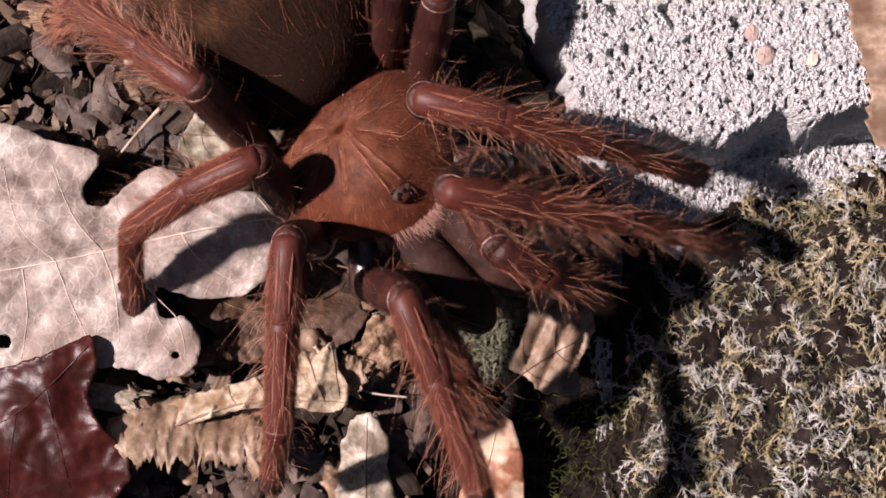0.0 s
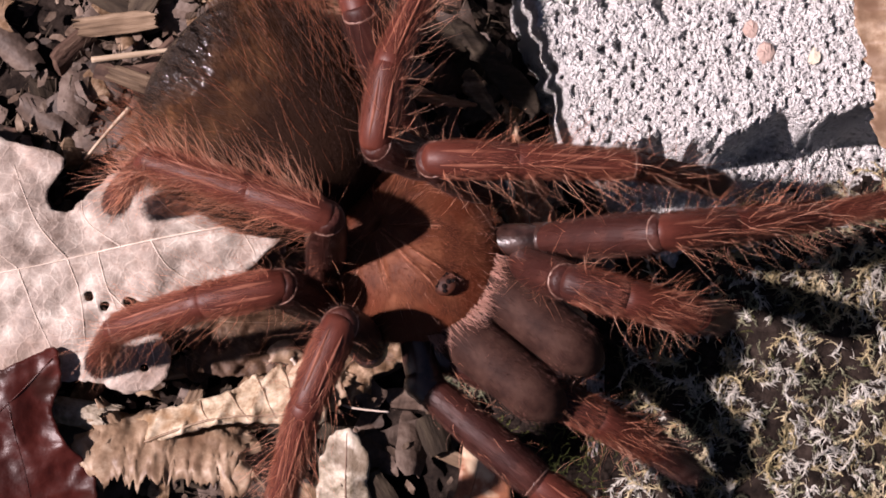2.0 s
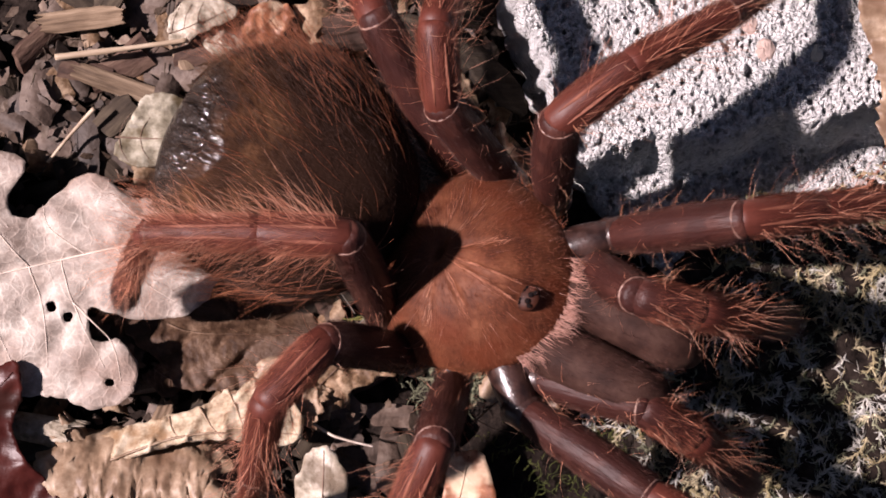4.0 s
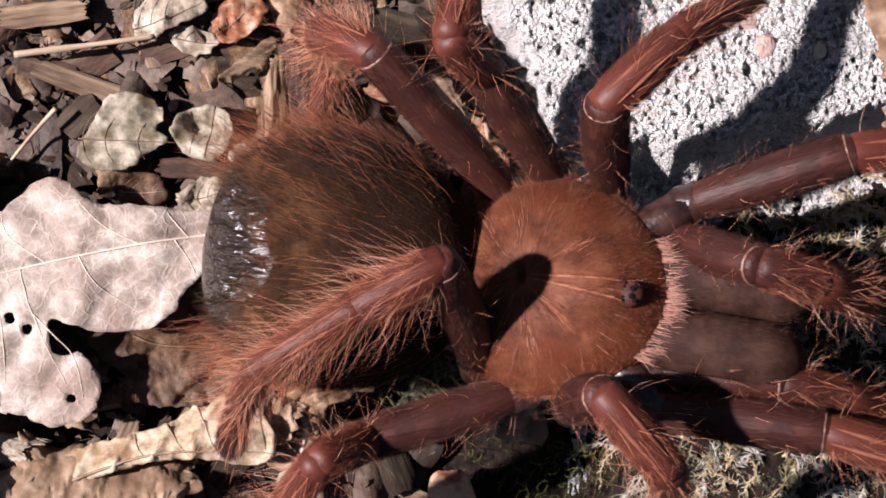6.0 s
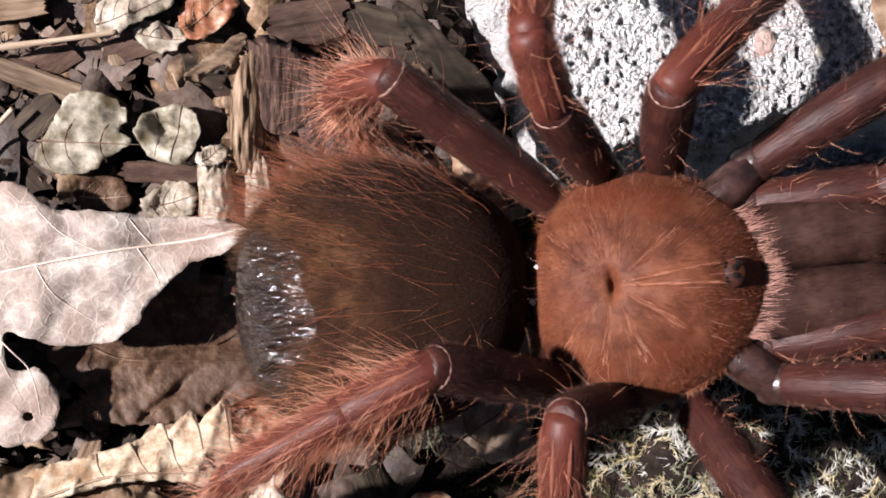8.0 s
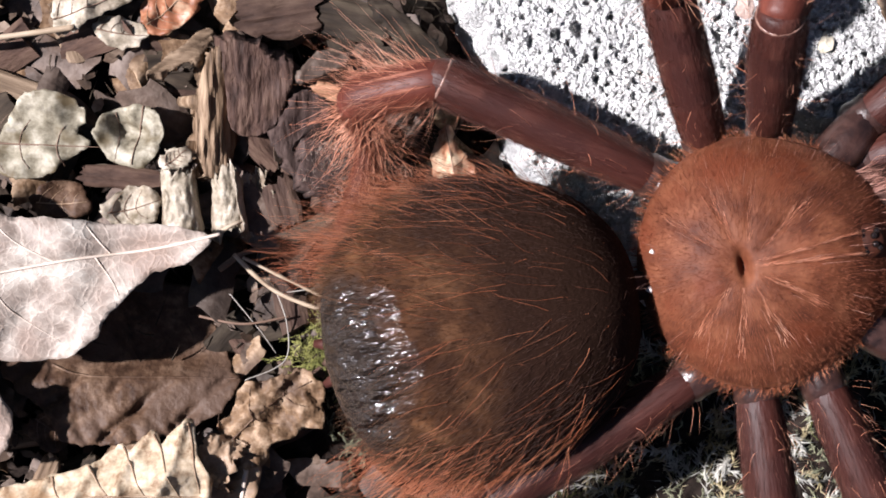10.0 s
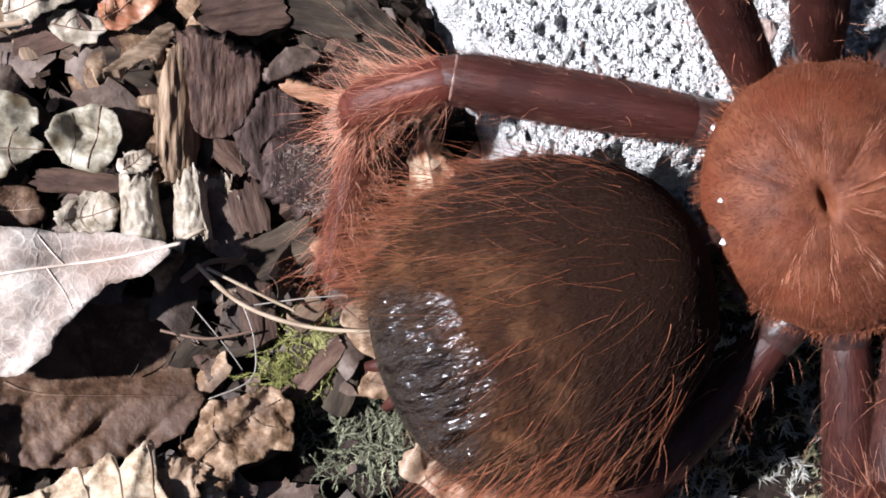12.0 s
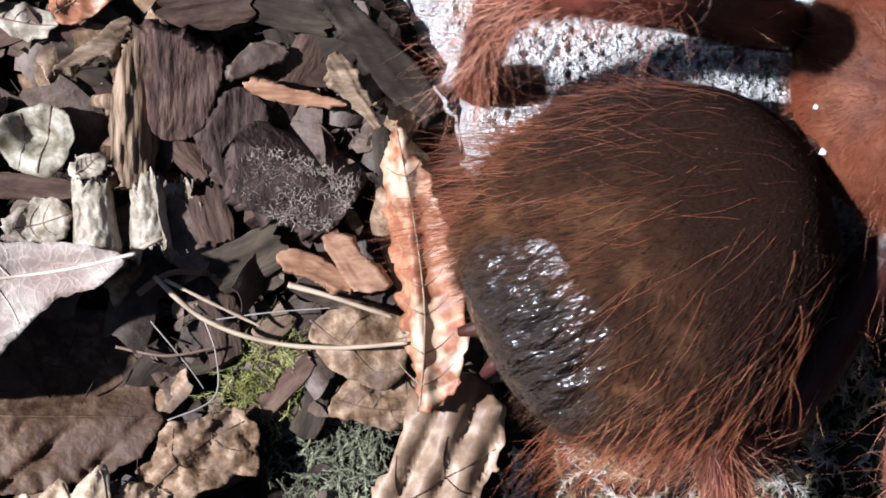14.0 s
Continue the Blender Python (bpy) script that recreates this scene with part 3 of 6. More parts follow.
leaf("oak_leaf", "large pale dry oak leaf lying face up on the litter",
     [(628, 366), (600, 397), (556, 412), (505, 455), (468, 505), (425, 523), (358, 524), (300, 505), (292, 520), (302, 556), (322, 560), (342, 556), (368, 592),
      (361, 640), (303, 664), (250, 648), (190, 645), (100, 655), (-20, 650), (-110, 600), (-150, 480), (-130, 330), (-60, 235), (35, 226), (100, 250), (196, 282),
      (166, 334), (176, 362), (204, 368), (262, 318), (310, 303), (368, 337), (433, 342), (506, 350), (566, 351)], 13.5, LEAF_PALE,
     ribs=[[(640, 362), (560, 380), (430, 398), (290, 425), (120, 462), (-120, 500)], [(430, 398), (380, 372), (345, 340)], [(290, 425), (235, 385), (225, 350)],
           [(340, 415), (370, 460), (430, 500)], [(250, 433), (270, 500), (320, 600)], [(200, 443), (150, 380), (110, 290)], [(120, 462), (60, 400), (30, 300)],
           [(120, 462), (150, 540), (190, 620)], [(270, 500), (330, 560), (345, 620)], [(60, 475), (70, 550), (60, 630)], [(500, 388), (480, 365), (470, 352)],
           [(480, 391), (500, 420), (510, 440)], [(10, 482), (-20, 400), (-50, 300)], [(200, 443), (225, 520), (230, 600)]],
     holes=[(30, 600, 13), (236, 506, 9), (262, 522, 8), (328, 622, 7), (549, 398, 0)], relief=oak_relief, curl=2.6, ragged=3, seed=2, cell=5.5)

leaf("red_leaf", "dark red-brown glossy fallen leaf with curled edges",
     [(-120, 690), (0, 652), (70, 632), (140, 606), (186, 590), (196, 640), (180, 700), (240, 790), (250, 830), (205, 890), (150, 960), (-120, 960)], 15.0, LEAF_RED,
     ribs=[[(182, 606), (60, 720), (-110, 800)], [(110, 675), (130, 760), (150, 850)], [(60, 720), (50, 800), (40, 880)]], rib_size=0.22, rib_mat=LEAF_RED, curl=5.0, seed=4, cell=5, ragged=4)


def curl(name, label, a, b, z, radius, span, mat, seed, flare=0.25, teeth=0.16, rows=46, cols=40, ends=0.10, crease=0.12):
    """A leaf rolled about the line from a to b on the plan grid: radius in millimetres, span the arc's two ends in degrees
    (0 points to the line's right, 90 up); its rims are torn and toothed."""
    pa, pb = plan(*a), plan(*b)
    d = pb - pa
    length = d.length / MM
    verts = []
    k0 = max(length * 0.0025, 0.03)
    for i in range(rows):
        s = i / (rows - 1)
        r = radius * (1 + flare * (s - 0.5) + 0.16 * wave(s * k0, 0, 40, seed))
        rim = [teeth * size * (wave(s * k0, 3.3 * k, 130, seed + k) + 0.6 * wave(s * k0, 2.0 * k, 420, seed + 4)) for k, size in ((1, 0.3), (2, 1.0))]
        for j in range(cols):
            q = j / (cols - 1)
            w = radians(span[0] + (span[1] - span[0]) * (q + rim[0] * (1 - q) ** 2 + rim[1] * q ** 2))
            rr = r * (1 + 0.10 * wave(s * k0, q * 0.1, 60, seed + 2) + crease * (0.3 - abs(wave(s * k0, q * 0.035, 95, seed + 8))) + 0.4 * crease * abs(wave(s * k0, q * 0.1, 220, seed + 3)))
            x = (s - 0.5) * length + ends * length * (wave(q * 0.1, 0.7, 70, seed) + 0.6 * wave(q * 0.1, 0.2, 230, seed + 9)) * abs(2 * s - 1) ** 4
            verts.append((x * MM, rr * math.cos(w) * MM, (rr * math.sin(w) + 0.5 * wave(s * k0, q * 0.1, 150, seed + 6)) * MM))
    ob = new(name, mesh_of(name, verts, grid_faces(rows, cols), mat))
    ob.matrix_basis = Matrix.Translation((pa + pb) / 2 + Vector((0, 0, z * MM))) @ Matrix.Rotation(math.atan2(d.y, d.x), 4, "Z")
    m = ob.modifiers.new("thickness", "SOLIDIFY")
    m.thickness, m.offset = 0.22 * MM, 0
    return tagged(ob, label, "leaf")


curl("rolled_leaf", "tan dry leaf rolled into a tube with a torn rim", (225, 792), (505, 808), 1.0, 13.0, (-75, 100), LEAF_TAN, 6, flare=-0.2, teeth=0.16, rows=80, ends=0.14, crease=0.10)
curl("curled_leaf_scrap", "pale ragged leaf end curled upwards", (150, 690), (262, 712), 6.0, 3.2, (-30, 200), LEAF_GREY, 61, teeth=0.2, ends=0.3)
curl("curled_leaf_scrap", "tan torn curl of leaf beside the folded leaf", (232, 700), (300, 770), 5.0, 4.0, (0, 220), LEAF_TAN, 62, teeth=0.3, ends=0.25)
curl("curled_leaf_scrap", "whitish curled leaf scrap standing on edge", (570, 276), (578, 370), 4.0, 3.4, (-20, 190), LEAF_GREY, 11, teeth=0.2, ends=0.25, crease=0.07)
curl("curled_leaf_scrap", "narrow grey rolled leaf scrap", (634, 277), (640, 362), 4.0, 2.7, (-20, 200), LEAF_GREY, 12, teeth=0.2, ends=0.25, crease=0.07)
curl("curled_leaf_scrap", "cupped white leaf scrap", (668, 278), (684, 360), 5.0, 3.4, (150, 330), LEAF_GREY, 13, teeth=0.2, ends=0.25, crease=0.07)
leaf("serrated_leaf", "rust and cream dry leaf with a toothed tip against the stone",
     [(918, 224), (926, 214), (936, 230), (950, 256), (966, 288), (986, 345), (1000, 410), (1006, 470), (990, 520), (956, 545), (944, 500), (932, 455), (924, 395), (914, 330), (908, 262)], 4.0, LEAF_RUST,
     ribs=feathered([(952, 535), (958, 440), (948, 340), (926, 222)], 7, 34, 0.8), rib_mat=LEAF_TAN, rib_size=0.26, curl=1.6, ragged=7, seed=22, cell=3.4,
     relief=lambda u, v: 0.085 * (u - 915) + 3.2 * math.exp(-((u - 928 - 0.10 * (v - 225)) / 13) ** 2) + 0.7 * abs(math.sin((v + 0.5 * u) / 11)))
leaf("pleated_leaf", "pale tan dry leaf with raised veins and a scalloped edge",
     [(226, 768), (262, 736), (300, 714), (347, 694), (412, 676), (462, 662), (503, 634), (511, 646), (546, 616), (556, 634), (592, 602), (604, 640), (624, 690), (600, 722), (540, 716),
      (480, 712), (420, 722), (360, 742), (300, 770), (258, 790)], 7.0, LEAF_CREAM,
     ribs=[[(240, 776), (330, 742), (430, 708), (520, 700), (616, 706)], [(462, 664), (476, 684), (498, 708)], [(505, 640), (520, 664), (540, 706)], [(546, 622), (560, 650), (582, 708)],
           [(590, 608), (600, 650), (606, 700)], [(412, 678), (418, 694), (430, 708)]], rib_mat=LEAF_TAN, rib_size=0.42,
     relief=lambda u, v: 4.0 * math.exp(-((v - 745 + 0.27 * (u - 300)) / 26) ** 2) + 0.012 * (u - 300) + 1.5 * (1 - abs(math.sin((u + 0.35 * v) / 17.0 + 0.8 * wave(u * MM, v * MM, 18, 3)))) ** 2 + 0.35 * wave(u * MM, v * MM, 110, 4) - 0.02 * max(0, u - 560), curl=1.7, ragged=3, seed=5, cell=3.8)
def brown_relief(u, v):
    """A hollow above the midrib, a folded lobe below it with a crimped lower edge."""
    q = min(max((562 - v) / 46, 0.0), 1.0)
    lobe = 1 - q
    folds = max(0.0, math.cos((u + 1.1 * v) / 11.0 + 1.5 * wave(u * MM, v * MM, 20, 5))) ** 3
    return (-4.6 * q * q * (3 - 2 * q) - 0.008 * (u - 480) * q + lobe * (-1.3 * folds * (0.6 + 1.5 * wave(u * MM, v * MM, 25, 12)) + 0.02 * (v - 590) + 0.5 * abs(wave(u * MM, v * MM, 90, 9)))
            + 0.9 * abs(math.sin((u - 0.5 * v) / 9.0 + 2 * wave(u * MM, v * MM, 30, 3))) * math.exp(-((v - 626) / 20) ** 2))


leaf("brown_leaf", "large brown dry leaf with a crimped edge in shade",
     [(345, 440), (450, 425), (573, 428), (606, 463), (626, 507), (636, 536), (652, 556), (632, 592), (590, 616), (540, 634), (480, 640), (425, 634), (388, 590), (330, 540)], 4.5,
     LEAF_BROWN, ribs=[[(400, 536), (450, 550), (560, 552), (648, 554)]], rib_mat=LEAF_BROWN, rib_size=0.3,
     relief=brown_relief, curl=1.2, cell=3.6, seed=7, ragged=4)
leaf("crinkled_leaf", "crinkled light brown leaf with a torn edge",
     [(618, 640), (640, 600), (662, 560), (710, 548), (745, 540), (768, 582), (760, 612), (700, 640), (683, 660), (640, 690)], 5.0, LEAF_BUFF,
     ribs=feathered([(628, 650), (690, 590), (750, 555)], 3, 40), rib_mat=LEAF_BROWN, rib_size=0.24, curl=2.2, ragged=8, seed=8, cell=3.4, relief=lambda u, v: 1.1 * (0.35 - abs(wave(u * MM, v * MM, 95, 2))) + 0.7 * abs(wave(u * MM, v * MM, 190, 7)) + 1.3 * abs(math.sin((u + 0.8 * v) / 17 + 1.2 * wave(u * MM, v * MM, 25, 4))) + 0.8 * wave(u * MM, v * MM, 60, 6))
leaf("olive_leaf", "small olive-grey curled leaf with an upright stalk",
     [(462, 232), (480, 200), (520, 190), (548, 205), (552, 240), (530, 272), (490, 268)], 5.0, LEAF_OLIVE, ribs=[[(528, 192), (520, 230), (512, 270)], [(490, 200), (494, 235), (488, 268)]],
     rib_mat=VEIN_DARK, rib_size=0.2, curl=2.6, relief=lambda u, v: 0.0011 * (u - 508) ** 2 + 0.02 * abs(v - 232), seed=9, cell=4.5, ragged=3)
leaf("grey_leaf", "bleached torn leaf with a dark midrib",
     [(322, 262), (345, 215), (372, 180), (405, 173), (436, 182), (452, 205), (440, 228), (458, 240), (430, 262), (398, 283), (355, 286)], 5.0, LEAF_OLIVE,
     ribs=feathered([(322, 240), (380, 243), (470, 246)], 3, 38, 0.5), rib_mat=VEIN_DARK, rib_size=0.22, curl=2.4, relief=lambda u, v: 0.05 * abs(v - 243), seed=10, cell=4.5, ragged=4)
leaf("leaf_scrap", "small white crumpled leaf scrap", [(554, 262), (566, 246), (588, 250), (584, 272), (562, 278)], 7.0, LEAF_GREY, ribs="auto", rib_mat=VEIN_DARK, rib_size=0.17, curl=3.0, seed=14, cell=3, ragged=8)
leaf("leaf_scrap", "pale torn leaf piece with a folded edge", [(470, 330), (500, 300), (530, 297), (550, 318), (540, 345), (500, 356)], 5.0, LEAF_GREY, ribs="auto", rib_mat=VEIN_DARK, rib_size=0.17, curl=2.4, seed=15, cell=3.6, ragged=4)
leaf("leaf_scrap", "dull brown leaf piece", [(374, 318), (400, 290), (440, 296), (458, 325), (430, 342), (390, 340)], 3.5, LEAF_BROWN, ribs="auto", rib_mat=LEAF_TAN, rib_size=0.17, curl=2.4, seed=16, cell=3.6, ragged=4)
leaf("leaf_scrap", "white torn leaf piece lying high", [(405, 60), (430, 28), (470, 22), (520, 40), (500, 62), (470, 70), (440, 92), (412, 96)], 6.0, LEAF_GREY, ribs="auto", rib_mat=VEIN_DARK, rib_size=0.17, curl=2.4, seed=17, cell=3.6, ragged=4)
leaf("leaf_scrap", "grey leaf piece half buried", [(455, 85), (490, 70), (530, 88), (520, 108), (480, 112)], 3.0, LEAF_GREY, ribs="auto", rib_mat=VEIN_DARK, rib_size=0.17, curl=2.4, seed=18, cell=3.6, ragged=4)
leaf("leaf_scrap", "rusty brown crumpled leaf", [(520, 60), (550, 30), (590, 26), (600, 60), (560, 95), (530, 92)], 4.0, LEAF_RUST, ribs="auto", rib_mat=LEAF_TAN, rib_size=0.17, curl=3.0, seed=19, cell=3.6, ragged=4)
leaf("spotted_leaf", "tan spotted leaf with dark side veins", [(823, 452), (850, 428), (900, 420), (936, 440), (940, 480), (920, 520), (880, 512), (840, 490)], 3.0, LEAF_BUFF,
     ribs=[[(823, 440), (870, 470), (936, 460)], [(870, 470), (900, 500), (930, 495)], [(860, 464), (880, 440), (900, 430)]], rib_mat=VEIN_DARK, rib_size=0.22, curl=2.2, seed=20, cell=4.5, ragged=3)
leaf("leaf_scrap", "light brown wrinkled leaf piece", [(843, 548), (870, 510), (912, 512), (942, 540), (930, 570), (880, 560)], 2.0, LEAF_BUFF, ribs="auto", rib_mat=VEIN_DARK, rib_size=0.17, curl=2.4, seed=21, cell=3.6, ragged=4)


leaf("tan_leaf", "light brown pleated leaf hanging over the gap", [(893, 640), (910, 618), (930, 570), (942, 520), (965, 502), (1010, 500), (1050, 540), (1040, 610), (1022, 640), (1018, 702), (985, 690), (960, 694), (930, 668)], 4.0, LEAF_TAN,
     ribs=feathered([(885, 690), (950, 640), (1040, 590)], 3, 60, 0.6), rib_mat=LEAF_BROWN, rib_size=0.24, curl=2.4, seed=23, cell=5, ragged=6, relief=lambda u, v: 1.9 * abs(math.sin((0.9 * u + 0.4 * v) / 12)) - 0.02 * (u - 960))
leaf("pink_leaf", "pinkish brown cupped leaf", [(812, 880), (835, 830), (850, 745), (875, 738), (905, 745), (925, 830), (918, 960), (840, 960)], 4.0, LEAF_RUST, ribs=[[(830, 900), (860, 830), (880, 745)]],
     rib_mat=LEAF_RUST, curl=2.5, seed=24, cell=7)
leaf("mottled_leaf", "mottled grey-brown narrow leaf", [(598, 900), (608, 780), (640, 730), (680, 745), (690, 820), (712, 900), (700, 960), (610, 960)], 3.0, LEAF_GREY,
     ribs=[[(650, 950), (650, 840), (652, 735)]], rib_mat=VEIN_DARK, curl=3, seed=25, cell=7, ragged=7, relief=lambda u, v: 3 * math.exp(-(abs(u - 655) / 30)))
STALKED = leaf("stalked_leaf", "tan leaf with a long pale stalk", [(520, 600), (560, 580), (600, 640), (596, 668), (560, 690), (530, 660)], 5.0, LEAF_TAN,
     ribs=[[(560, 610), (600, 660), (650, 690), (722, 700)]], rib_size=0.55, curl=3, seed=26, cell=6)
leaf("leaf_scrap", "brown leaf piece with blistered surface", [(365, 620), (395, 595), (420, 600), (430, 620), (420, 645), (400, 652)], 4.0, LEAF_BROWN, ribs="auto", rib_mat=VEIN_DARK, rib_size=0.17, curl=2.4, seed=27, cell=3.6, ragged=4)
leaf("layered_leaf", "peach-coloured dry leaf edge lying on the stone", [(1443, -28), (1454, 47), (1466, 112), (1483, 169), (1481, 225), (1511, 273), (1585, 290), (1642, 122), (1632, -47)], 26.5, LEAF_TAN,
     relief=lambda u, v: 1.6 * abs(math.sin(v / 17.0)) + 0.01 * (u - 1450), curl=2, seed=28, cell=5, ragged=9)


curl("curled_leaf_scrap", "pale wrinkled leaf end beside the scalloped leaf", (600, 650), (650, 668), 5.0, 4.2, (10, 190), LEAF_TAN, 63, teeth=0.35, ends=0.3, crease=0.3)


# ---- bark and wood ----
def slab_mesh(name, length, width, thick, seed, mat, jag=0.18, cup=0.0, nx=12, ny=6, rough=0.25):
    """A broken slab of bark or wood along x, millimetres: uneven faces, torn ends."""
    rng = np.random.default_rng(seed)
    top, low = [], []
    tear = rng.uniform(-1, 1, (2, ny + 4)) * jag * length * 1.0
    tear = sum(k * tear[:, i:i + ny] for i, k in enumerate((0.1, 0.25, 0.3, 0.25, 0.1)))
    for i in range(nx):
        s = i / (nx - 1) * 2 - 1
        w = width * 0.5 * (1 - 0.16 * abs(s) ** 3 + 0.09 * wave(s * 0.05, seed * 0.3, 40, seed))
        for j in range(ny):
            r = j / (ny - 1) * 2 - 1
            x = s * length * 0.5 + (tear[1, j] if s > 0 else tear[0, j]) * abs(s) ** 3
            y = r * w + 0.06 * width * wave(s * 0.04, 0.5, 45, seed + 2)
            grain = 0.7 * wave(x * MM * 0.10, y * MM, 800, seed + 1) + 0.6 * wave(x * MM * 0.08, y * MM, 1900, seed + 6) - 0.7 * max(0.0, wave(x * MM * 0.12, y * MM, 420, seed + 8))
            z = cup * (1 - r * r) + rough * thick * 0.6 * wave(x * MM, y * MM, 230, seed) + min(0.55, 4 * rough * 0.12 * thick) * grain - 0.25 * thick * abs(r) ** 4
            top.append((x * MM, y * MM, (z + thick * 0.5) * MM))
            low.append((x * MM, y * MM * 0.94, (cup * (1 - r * r) - thick * 0.5 + 0.15 * thick * wave(x * MM, y * MM, 200, seed + 4)) * MM))
    n = nx * ny
    faces = [f[::-1] for f in grid_faces(nx, ny)] + grid_faces(nx, ny, first=n)
    loop = [j for j in range(ny)] + [i * ny + ny - 1 for i in range(1, nx)] + [(nx - 1) * ny + j for j in range(ny - 2, -1, -1)] + [i * ny for i in range(nx - 2, 0, -1)]
    for k in range(len(loop)):
        a, b = loop[k], loop[(k + 1) % len(loop)]
        faces.append((a, b, b + n, a + n))
    me = mesh_of(name, top + low, faces, mat)
    bm = bmesh.new()
    bm.from_mesh(me)
    bmesh.ops.recalc_face_normals(bm, faces=bm.faces)
    for e in bm.edges:
        e.smooth = e.calc_face_angle(0.0) < 0.6
    bm.to_mesh(me)
    bm.free()
    return me


def slab(name, label, a, b, width, thick, z, mat, seed, tilt=0.0, jag=0.18, cup=0.0, category="wood piece", nx=30, ny=30):
    """A slab from a to b on the plan grid, z the height of its middle."""
    pa, pb = plan(*a), plan(*b)
    d = pb - pa
    me = slab_mesh(name, d.length / MM, width, thick, seed, mat, jag, cup, nx, ny)
    ob = new(name, me)
    ob.matrix_basis = Matrix.Translation((pa + pb) / 2 + Vector((0, 0, z * MM))) @ Matrix.Rotation(math.atan2(d.y, d.x), 4, "Z") @ pose(0, 0, 0, tilt, 0, 0)
    return tagged(ob, label, category)


BARK_UPRIGHT = material("red_brown_bark_upright", [(0.0208, 0.0112, 0.008), (0.0544, 0.0288, 0.0208), (0.12, 0.0736, 0.0528)], 420, 0.75, 0.9, 900, 0.25, stretch=(1.3, 0.22, 1), stain=(0.05, 0.03, 0.025), stain_scale=90)
BARK_PURPLE = material("purple_brown_bark", [(0.02448, 0.01512, 0.01296), (0.0504, 0.03168, 0.02664), (0.0828, 0.05616, 0.04752)], 500, 0.8, 0.7, 1100, 0.2, stretch=(1.0, 0.35, 1))
WOOD_UPRIGHT = material("weathered_wood_upright", [(0.03825, 0.02295, 0.01275), (0.1445, 0.0918, 0.05355), (0.306, 0.221, 0.1445)], 420, 0.7, 1.0, 700, 0.25, stretch=(1.4, 0.10, 1.3))


def chunk(name, label, outline, z, thick, mat, seed, tilt=(0.0, 0.0), groove=0.35, along=(0.0, 1.0), category="wood piece", face=None, cell=3.4, ragged=1.5):
    """A solid broken piece: outline on the plan grid, z the height of its upper face, tilt its slope along u and v in millimetres
    a step, along the direction of its grain."""
    cu, cv = (sum(p[k] for p in outline) / len(outline) for k in (0, 1))

    def relief(u, v):
        across, run = (u - cu) * along[1] - (v - cv) * along[0], (u - cu) * along[0] + (v - cv) * along[1]
        a, b = across * MM, run * MM
        h = tilt[0] * (u - cu) + tilt[1] * (v - cv)
        h += groove * (0.8 * wave(a, 0.14 * b, 110, seed) + 0.8 * wave(a, 0.12 * b, 260, seed + 4) - 1.6 * max(0.0, wave(a, 0.10 * b, 75, seed + 9) - 0.05))
        h += 0.5 * wave(a, b, 30, seed + 2)
        return h + (face(u, v) if face else 0.0)

    return leaf(name, label, outline, z, mat, relief=relief, curl=0.5, ragged=ragged, seed=seed, cell=cell, thick=thick, category=category)


chunk("weathered_stick", "short weathered stick of fibrous grey-brown wood", [(622, 119), (639, 123), (641, 175), (647, 225), (639, 279), (614, 287), (599, 252), (597, 206), (607, 148)], 8.0, 5.0, WOOD_UPRIGHT, 31, (0.0, -0.015), 0.8, face=lambda u, v: -0.0022 * (u - 612 + 0.04 * (v - 200)) ** 2 * 1.6, cell=2.2)
chunk("bark_chunk", "thick red-brown bark chunk with coarse grain", [(641, 113), (678, 115), (699, 131), (724, 137), (724, 160), (705, 210), (678, 231), (647, 225), (639, 194)], 7.5, 6.0, BARK_UPRIGHT, 32, (-0.03, -0.045), 0.22, cell=2.6)
chunk("bark_chunk", "flat rounded piece of purple-brown bark", [(732, 173), (755, 173), (771, 187), (778, 214), (771, 260), (744, 301), (717, 268), (697, 237), (713, 206)], 5.5, 3.0, BARK_PURPLE, 33, (-0.05, 0.01), 0.25)
crusted = chunk("bark_chunk", "bark chunk with a fuzzy grey crust on its face", [(746, 222), (771, 209), (817, 231), (871, 244), (892, 272), (883, 287), (873, 306), (844, 339), (794, 327), (738, 297), (740, 260)], 8.5, 5.0, BARK_PURPLE, 34, (-0.05, 0.0), 0.2, (0.8, 0.6),
                face=lambda u, v: -0.16 * max(0.0, 0.50 * (u - 805) - (v - 267) - 2))


def crust(host, area, top):
    """Grey crust and fibres grown on a bark chunk's face, inside an area of the plan grid."""
    g = np.random.default_rng(77)
    lo, hi = np.min(area, axis=0), np.max(area, axis=0)
    spots = [q for q in g.uniform(lo, hi, (3600, 2)) if inside(q, area) and wave(q[0] * MM, q[1] * MM, 70, 3) > g.uniform(-0.5, 0.3)]
    n = len(spots)
    p = np.array([plan(u, v, top(u, v)) - host.location for u, v in spots])
    az = g.uniform(0, 2 * math.pi, n)
    part("crust", hair_mesh("crust", p, np.column_stack([np.cos(az), np.sin(az), g.uniform(0.1, 0.9, n)]), g.normal(0, 0.6, (n, 3)), g.uniform(0.0004, 0.0012, n), 0.00007, CRUST, 3),
         host, "fuzzy grey crust", kind="stuff")


